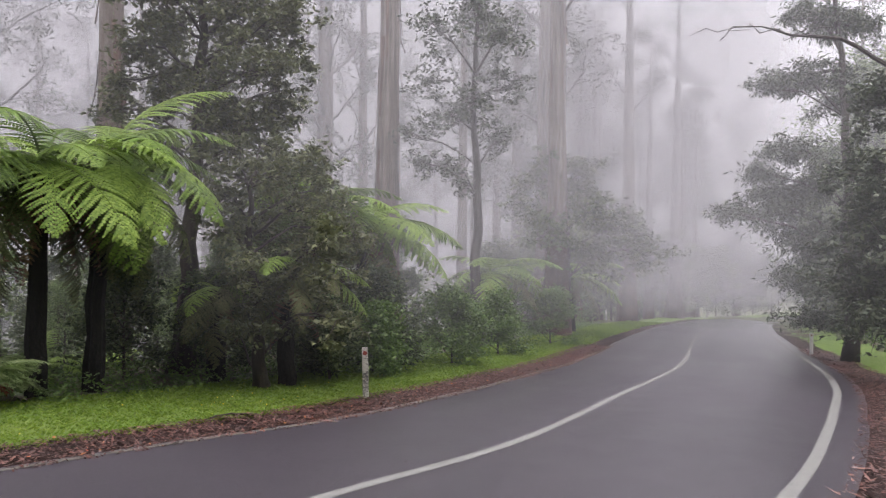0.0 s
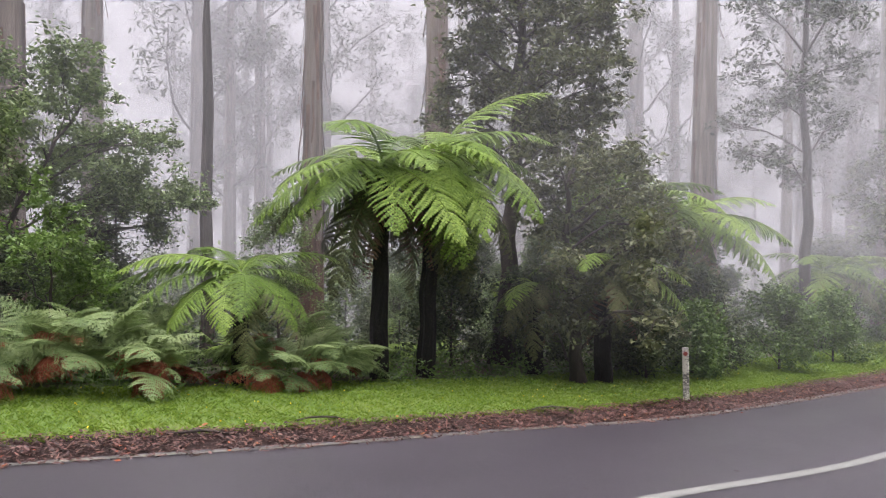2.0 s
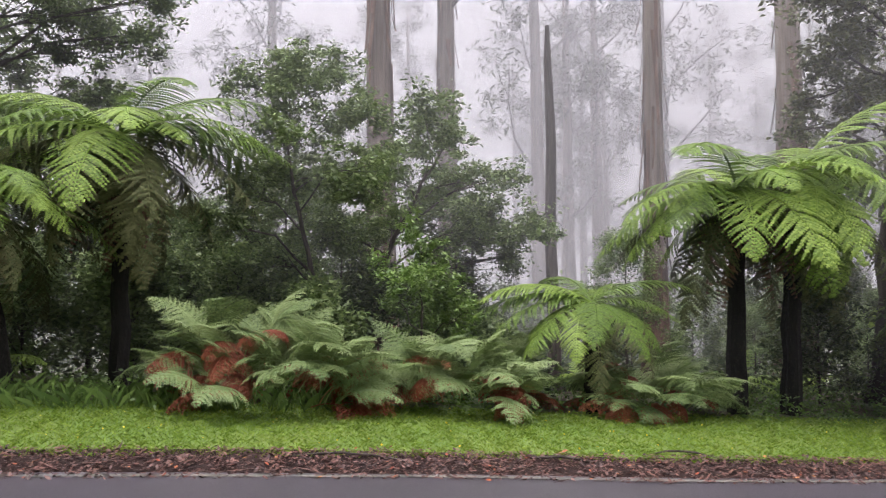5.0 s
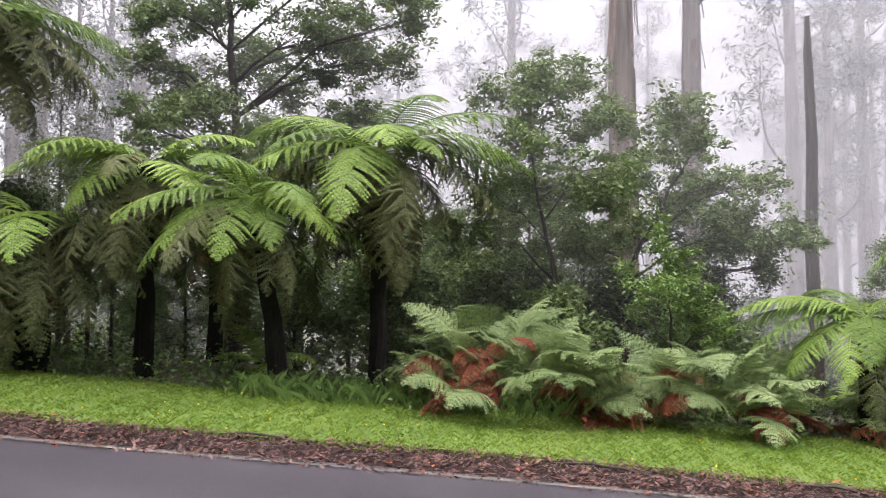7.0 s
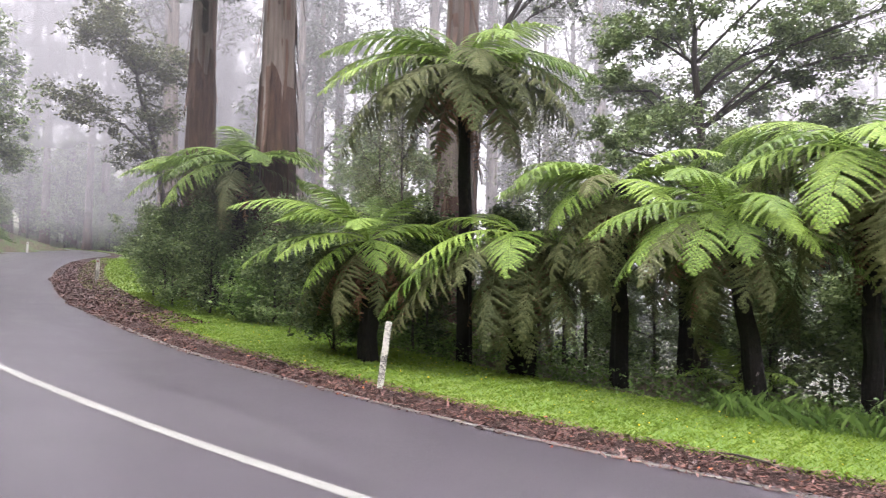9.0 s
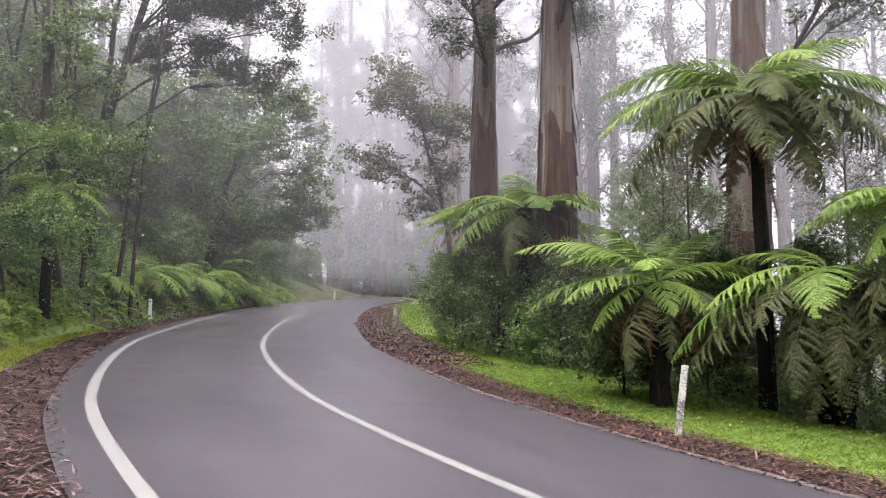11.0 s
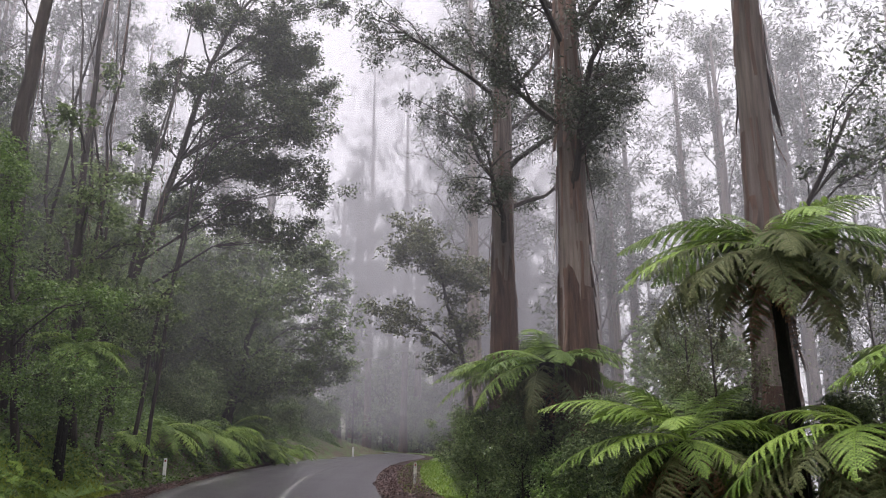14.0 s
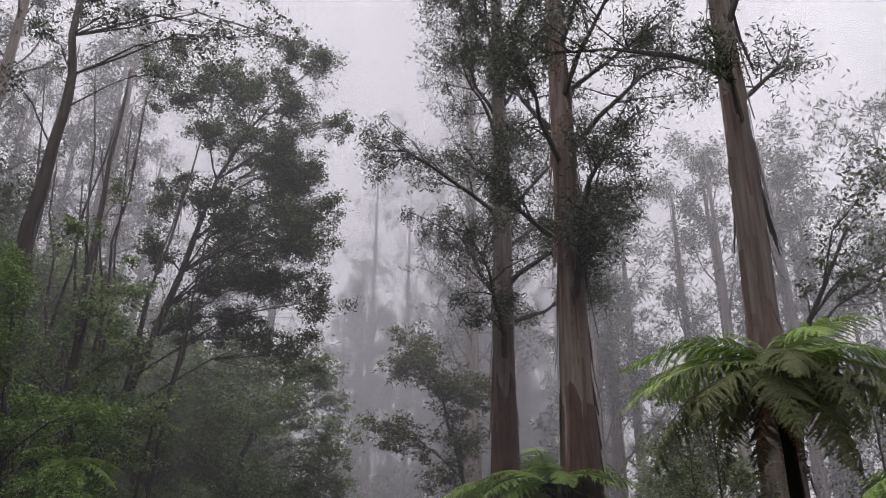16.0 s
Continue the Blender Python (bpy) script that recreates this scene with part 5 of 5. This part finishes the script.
# a leafy screen close behind the tree ferns
for x, y, s, turn in ((-17.3, 1.6, 0.5, 0), (-16.2, 3.2, 0.42, 80), (-16.6, 5.6, 0.5, 150), (-15.0, 6.0, 0.4, 210), (-19.6, 0.8, 0.45, 120), (-18.2, -2.4, 0.42, 260), (-15.2, 8.0, 0.5, 20), (-14.6, 9.0, 0.45, 190), (-15.8, -1.4, 0.32, 60), (-3.0, 16.2, 0.4, 45)):
    m = Matrix.Translation(on_ground(x, y, 0.2)) @ pose(0, 0, 0, 0, 0, turn)
    copy_thing(bank_trees[2 if turn % 20 else 0], m).matrix_basis = m @ Matrix.Diagonal((s, s, s, 1))

# thin twiggy growth between the tall fern and the fog
for i, (x, y, tall, wide) in enumerate([(-17.4, 1.1, 5.6, 1.5), (-17.2, -1.8, 5.2, 1.5), (-19.6, -2.6, 6.0, 1.6)]):
    shrub(x, y, tall, wide, 780 + i, 5200, 0.075, LEAF_OLIVE, "shrub_tree", "thin twiggy grey-leaved shrub tree behind the tree ferns", 18, 0.28, 0.42, 0.045, twigs=8, droop=0.4, narrow=0.36)

# bushes at the foot of the far ferns and along the verge
# LEAF_DARK bushes put the shade between the ferns into the leaf colour
FAR_BUSHES = [(-19.2, -4.4, 2.6, 1.3, LEAF), (-20.9, -6.3, 2.8, 1.4, LEAF), (-17.8, -2.8, 1.6, 1.0, LEAF_BRIGHT), (-23.2, -7.7, 2.6, 1.4, LEAF), (-16.6, -1.8, 1.3, 0.9, LEAF_BRIGHT), (-19.2, -5.4, 1.4, 0.9, LEAF_BRIGHT), (0.2, 20.6, 1.5, 1.1, GROUND_LEAF), (1.6, 24.5, 1.4, 1.2, GROUND_LEAF), (-1.4, 17.2, 1.3, 0.8, GROUND_LEAF), (4.0, 31.0, 1.6, 1.4, GROUND_LEAF), (-24.8, -10.2, 2.4, 1.4, LEAF), (-4.3, 15.6, 1.6, 1.0, LEAF_DARK)]
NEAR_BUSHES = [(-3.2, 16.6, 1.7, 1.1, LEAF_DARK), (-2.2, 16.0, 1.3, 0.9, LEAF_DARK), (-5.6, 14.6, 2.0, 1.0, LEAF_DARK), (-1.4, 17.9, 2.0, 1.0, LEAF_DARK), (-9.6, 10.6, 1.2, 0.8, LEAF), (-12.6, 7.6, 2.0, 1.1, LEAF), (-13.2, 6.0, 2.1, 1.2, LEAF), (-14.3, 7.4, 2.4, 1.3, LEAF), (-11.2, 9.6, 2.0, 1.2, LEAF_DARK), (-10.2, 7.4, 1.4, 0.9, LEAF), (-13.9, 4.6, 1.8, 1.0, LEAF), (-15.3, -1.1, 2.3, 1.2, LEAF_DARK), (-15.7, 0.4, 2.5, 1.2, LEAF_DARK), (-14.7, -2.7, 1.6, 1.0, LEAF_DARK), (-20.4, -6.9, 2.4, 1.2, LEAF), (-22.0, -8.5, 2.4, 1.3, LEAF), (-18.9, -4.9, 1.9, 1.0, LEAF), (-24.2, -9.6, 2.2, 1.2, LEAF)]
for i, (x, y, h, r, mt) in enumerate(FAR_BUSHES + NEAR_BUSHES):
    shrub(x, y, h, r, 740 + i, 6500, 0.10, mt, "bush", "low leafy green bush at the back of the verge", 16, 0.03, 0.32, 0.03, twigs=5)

# a bare limb reaching out from the tree by the shoulder
_q = np.random.default_rng(55)
_o = np.array(side_tree.matrix_world.translation)
lt = Tubes(6)
main = bare_limb_lines(_q, np.array((11.7, 21.4, 6.3)) - _o, np.array((7.0, 19.6, 7.1)) - _o, 10, 0.3)
lt.add(main, np.linspace(0.075, 0.012, 10), cap=False)
for i in range(4, 10):
    lt.add(bare_limb_lines(_q, main[i], main[i] + np.array((-_q.uniform(0.5, 1.3), _q.uniform(-0.4, 0.4), _q.uniform(-0.35, 0.5))), 5, 0.05), np.linspace(0.02, 0.006, 5), cap=False)
part("bare_limb", lt.mesh("bare_limb", BARK_DARK), side_tree, "dark leafless limb with forked twigs")

# thin stems and hanging vines in the shade of the bank
for i in range(38):
    k = int(_q.integers(k_at(-9, -5), k_at(-48, -29)))
    p = LINE[k] - SIDE[k] * _q.uniform(8.6, 12.5)
    if i >= 24:
        p = np.array((_q.uniform(-24.5, -18.5), _q.uniform(-25.5, -21.0)))
    tall, lean = _q.uniform(4, 10) if i < 24 else _q.uniform(13, 20), _q.normal(0, 1.0 if i < 24 else 1.6, 2)
    sap = thing("bare_sapling", Matrix.Translation(on_ground(p[0], p[1], 0.1)), "thin dark bare-stemmed sapling on the shaded bank", "sapling", "saplings on the bank")
    st = Tubes(6)
    w = np.linspace(0, 1, 9)[:, None]
    line = np.hstack([lean * w ** 1.4, tall * w]) + np.vstack([np.zeros(3), _q.normal(0, 0.06, (8, 3))])
    st.add(line, np.linspace(0.05, 0.012, 9) * (1.0 if i < 24 else 1.7), _q, 0.05)
    part("stem", st.mesh("sapling_stem", BARK_DARK), sap)
    for j in range(5):
        g = int(_q.integers(3, 8))
        tw = Tubes(4)
        tw.add(bare_limb_lines(_q, line[g], line[g] + np.array((*_q.normal(0, 0.8, 2), _q.uniform(0.2, 1.0))), 5, 0.05), np.linspace(0.018, 0.005, 5), cap=False)
        part("twig", tw.mesh("sapling_twig", BARK_DARK), sap)
    if i % 3 == 0:
        for j in range(2):
            vi = Tubes(4)
            top = line[-1 - j]
            vi.add(np.array([top, top + np.array((0.15, 0.1, -0.9)), top + np.array((0.12, 0.12, -1.9)), top + np.array((0.18, 0.05, -tall * 0.55))]), (0.022, 0.018, 0.016, 0.008), cap=False)
            part("vine", vi.mesh("hanging_vine", BARK_STRIP), sap, "brown hanging vine")

# ---------------------------------------------------------------- low growth, grass and litter
_r = np.random.default_rng(91)
K0, K1 = k_at(16, 52), k_at(-42, -25)
x, y, o = along_road(_r, 3400, INNER + 3.3, INNER + 5.6, K0, K1)
low_plants("undergrowth", _r, x, y, 0.075, 0.40, 12, GROUND_LEAF, "mixed low green weeds at the back of the verge", "undergrowth")
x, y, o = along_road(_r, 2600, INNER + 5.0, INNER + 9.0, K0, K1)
# darker leaf than the verge weeds: shade under the ferns painted in
low_plants("undergrowth", _r, x, y, 0.10, 0.8, 10, LEAF_DARK, "tangled undergrowth beneath the ferns, its leaf colour darkened for shade", "undergrowth")
x, y, o = along_road(_r, 20000, -11.0, -4.3, k_at(-5, -2), k_at(-76, -39.5))
keep = -o > np.array([TOE[v] for v in offset(x, y)[1]]) - np.where(x < -21, 0.6, 0.0)
x, y = x[keep], y[keep]
low_plants("bank_growth", _r, x, y, 0.10, 0.30, 9, GROUND_LEAF, "moss and low green plants covering the bank", "undergrowth")
x, y, o = along_road(_r, 1600, -9.5, -6.6, k_at(40, 100), k_at(3, 10))
low_plants("bank_growth", _r, x, y, 0.14, 0.8, 9, GROUND_LEAF, "green weeds beside the road shoulder", "undergrowth")

x, y, o = along_road(_r, 190000, INNER + 0.75, INNER + 3.7, k_at(9, 30), k_at(-24, -16))
keep = _r.random(len(x)) < np.clip((o - INNER - 0.65) / 0.35, 0, 1)
x, y = x[keep], y[keep]
blades("verge_grass", _r, x, y, height(x, y) + 0.03, 0.042, 0.010, GRASS, "short bright green wet grass on the verge", "grass", 0.85)
x, y, o = along_road(_r, 16000, INNER + 0.8, INNER + 3.7, k_at(22, 66), k_at(9, 30))
blades("verge_grass", _r, x, y, height(x, y) + 0.03, 0.09, 0.035, GRASS, "short bright green grass further down the verge", "grass")
x, y, o = along_road(_r, 9000, INNER + 0.8, INNER + 3.7, k_at(-24, -16), k_at(-60, -34))
blades("verge_grass", _r, x, y, height(x, y) + 0.03, 0.09, 0.035, GRASS, "short bright green grass further up the verge", "grass")
x, y, o = along_road(_r, 26000, -OUTER - 3.3, -OUTER - 1.6, k_at(-6, -2), k_at(-22.5, -15.4))
blades("shoulder_grass", _r, x, y, height(x, y) + 0.05, 0.09, 0.016, GRASS_YELLOW, "yellow-green grass below the bank", "grass")
x, y, o = along_road(_r, 600, INNER + 3.1, INNER + 4.0, k_at(-5.5, 4.5), k_at(-8.0, 0.5))
blades("tall_grass", _r, x, y, height(x, y), 0.30, 0.005, GROUND_LEAF, "long grass blades at the back of the verge", "grass", 0.5)
x, y, o = along_road(_r, 260, INNER + 1.0, INNER + 3.4, k_at(4, 17), k_at(-16, -10))
fl = new("wild_flowers", quads_of("wild_flowers", leaf_quads(_r, np.stack([x, y, height(x, y) + 0.09], 1), 0.022, 0, 0.9), FLOWER))
tagged(fl, "tiny yellow flowers in the verge grass", "flowers", kind="stuff")

x, y, o = along_road(_r, 52000, INNER - 0.12, INNER + 1.05, k_at(9, 30), k_at(-30, -19))
fl = new("fallen_leaves", quads_of("fallen_leaves", np.concatenate([flakes(_r, x[:50000], y[:50000], road_z(x[:50000], y[:50000]) + 0.02, 0.044, 0.42, 0.3), flakes(_r, x[50000:], y[50000:], road_z(x[50000:], y[50000:]) + 0.02, 0.19, 0.09)]), FALLEN))
tagged(fl, "wet brown fallen leaves and bark strips at the road edge", "leaf litter", kind="stuff")
x, y, o = along_road(_r, 15000, INNER - 0.1, INNER + 1.9, k_at(-15, -9.6), k_at(-48, -28.5))
fl = new("fallen_leaves", quads_of("fallen_leaves", flakes(_r, x, y, road_z(x, y) + 0.045, 0.085, 0.36, 0.35), FALLEN))
tagged(fl, "deep drift of wet red-brown leaves on the inside of the bend", "leaf litter", kind="stuff")
x, y, o = along_road(_r, 800, INNER - 0.2, INNER + 1.1, k_at(9, 30), k_at(-30, -19))
fl = new("red_leaves", quads_of("red_leaves", flakes(_r, x, y, road_z(x, y) + 0.03, 0.045, 0.5), FALLEN_RED))
tagged(fl, "scattered orange and red fallen leaves", "leaf litter", kind="stuff")
x, y, o = along_road(_r, 26000, -OUTER - 1.8, -OUTER - 0.4, k_at(12, 38), k_at(-34, -22))
fl = new("shoulder_leaves", quads_of("shoulder_leaves", np.concatenate([flakes(_r, x[:19000], y[:19000], road_z(x[:19000], y[:19000]) + 0.02, 0.055, 0.34), flakes(_r, x[19000:], y[19000:], road_z(x[19000:], y[19000:]) + 0.02, 0.2, 0.10)]), FALLEN))
tagged(fl, "wet leaves and bark on the gravel shoulder", "leaf litter", kind="stuff")
x, y, o = along_road(_r, 50, -OUTER, INNER, k_at(9, 30), k_at(-30, -19))
fl = new("road_leaves", quads_of("road_leaves", flakes(_r, x, y, road_z(x, y) + 0.028, 0.045, 0.45, 0.05), FALLEN))
tagged(fl, "a few stray leaves on the wet asphalt", "leaf litter", kind="stuff")

# ---------------------------------------------------------------- guide posts and fallen wood
guide_post(-1.27, 13.65, 0.88, 0.10, POST_PAINT, (0, -1.5), 4, "weathered white timber guide post with a red reflector")
guide_post(13.5, 68, 0.90, 0.13, POST_PAINT, (0, 0), 8, "weathered white guide post in the fog")
guide_post(-11.2, -1.42, 0.92, 0.088, POST_PAINT, (0, 7), 97, "flaking white timber guide post leaning on the verge", reflector=False)
guide_post(-31.1, -15.1, 0.90, 0.13, POST_PAINT, (0, 2), 115, "weathered timber guide post on the inner verge")
guide_post(-79, -35, 0.95, 0.14, POST_PAINT, (0, 0), 115, "small white guide post at the far bend")
guide_post(-23.9, -21.6, 0.92, 0.12, CLEAN_PAINT, (0, 0), 132, "clean white guide post below the bank")
guide_post(-63.3, -36.7, 0.92, 0.14, CLEAN_PAINT, (0, 0), 120, "white guide post at the far end of the bank")
guide_post(14.9, 33.3, 0.92, 0.13, CLEAN_PAINT, (0, 0), -24, "white guide post on the gravel shoulder")
fallen_log(-15.2, -19.2, -17.2, -19.0, 0.07, 31, "fallen_log", "thin dead log lying on the bank")
for i, (k, o, ln) in enumerate([(k_at(-6, 5.5), 3.5, 1.1), (k_at(-5, 7), 3.4, 0.8), (k_at(-8, 2.5), 3.6, 0.9), (k_at(-2, 11), 3.5, 0.9), (k_at(-12, -3), 3.5, 0.8), (k_at(-4, 8.5), 3.7, 0.7)]):
    p, q = LINE[k] + SIDE[k] * o, LINE[k] + SIDE[k] * (o + 0.15) + AHEAD[k] * ln
    fallen_log(p[0], p[1], q[0], q[1], 0.016, 40 + i, lift=0.01)

# ---------------------------------------------------------------- fog
MIST = [(12.8, 0.075, 0.0, 0.0), (17.4, 0.09, 0.32, 0.1), (27, 0.17, 0.16, 0.4), (37, 0.19, 0.14, 0.5), (49, 0.27, 0.22, 0.5), (66, 0.285, 0.42, 0.6), (90, 0.34, 0.66, 0.6), (128, 0.43, 1.0, 0.3)]  # radius, share, least share up the hill, more of it aloft; tuned to fit the camera's view
# upright rings round the camera's pivot stand in for the fog
for i, (r, share, least, aloft) in enumerate(MIST):
    k = 240
    a = np.linspace(0, 2 * math.pi, k, endpoint=False)
    cx, cy = r * np.cos(a), r * np.sin(a)
    g = height(cx, cy)
    v = np.concatenate([np.column_stack([cx, cy, z]) for z in (g - 0.3, g + 0.5, g + 3.0, np.full(k, 3 + 0.93 * r), np.full(k, 5 + 1.05 * r))])
    f = [(j * k + q, j * k + (q + 1) % k, (j + 1) * k + (q + 1) % k, (j + 1) * k + q) for j in range(4) for q in range(k)]
    me = mesh_of("mist_sheet", v, f, mist_material("mist", share, least, aloft, r))
    me.polygons.foreach_set("use_smooth", [True] * len(me.polygons))
    uv = me.uv_layers.new(name="thickness")
    which = np.empty(len(me.loops), dtype=np.int32)
    me.loops.foreach_get("vertex_index", which)
    thick = np.array([0.0, 0.15, 1.0, 1.0, 0.0])[which // k]
    uv.data.foreach_set("uv", np.column_stack([np.zeros(len(thick)), thick]).astype(np.float32).ravel())
    tagged(new("mist_sheet", me), "thin pale sheet standing in for fog, in a ring round the camera", "mist", "mist", "stuff")
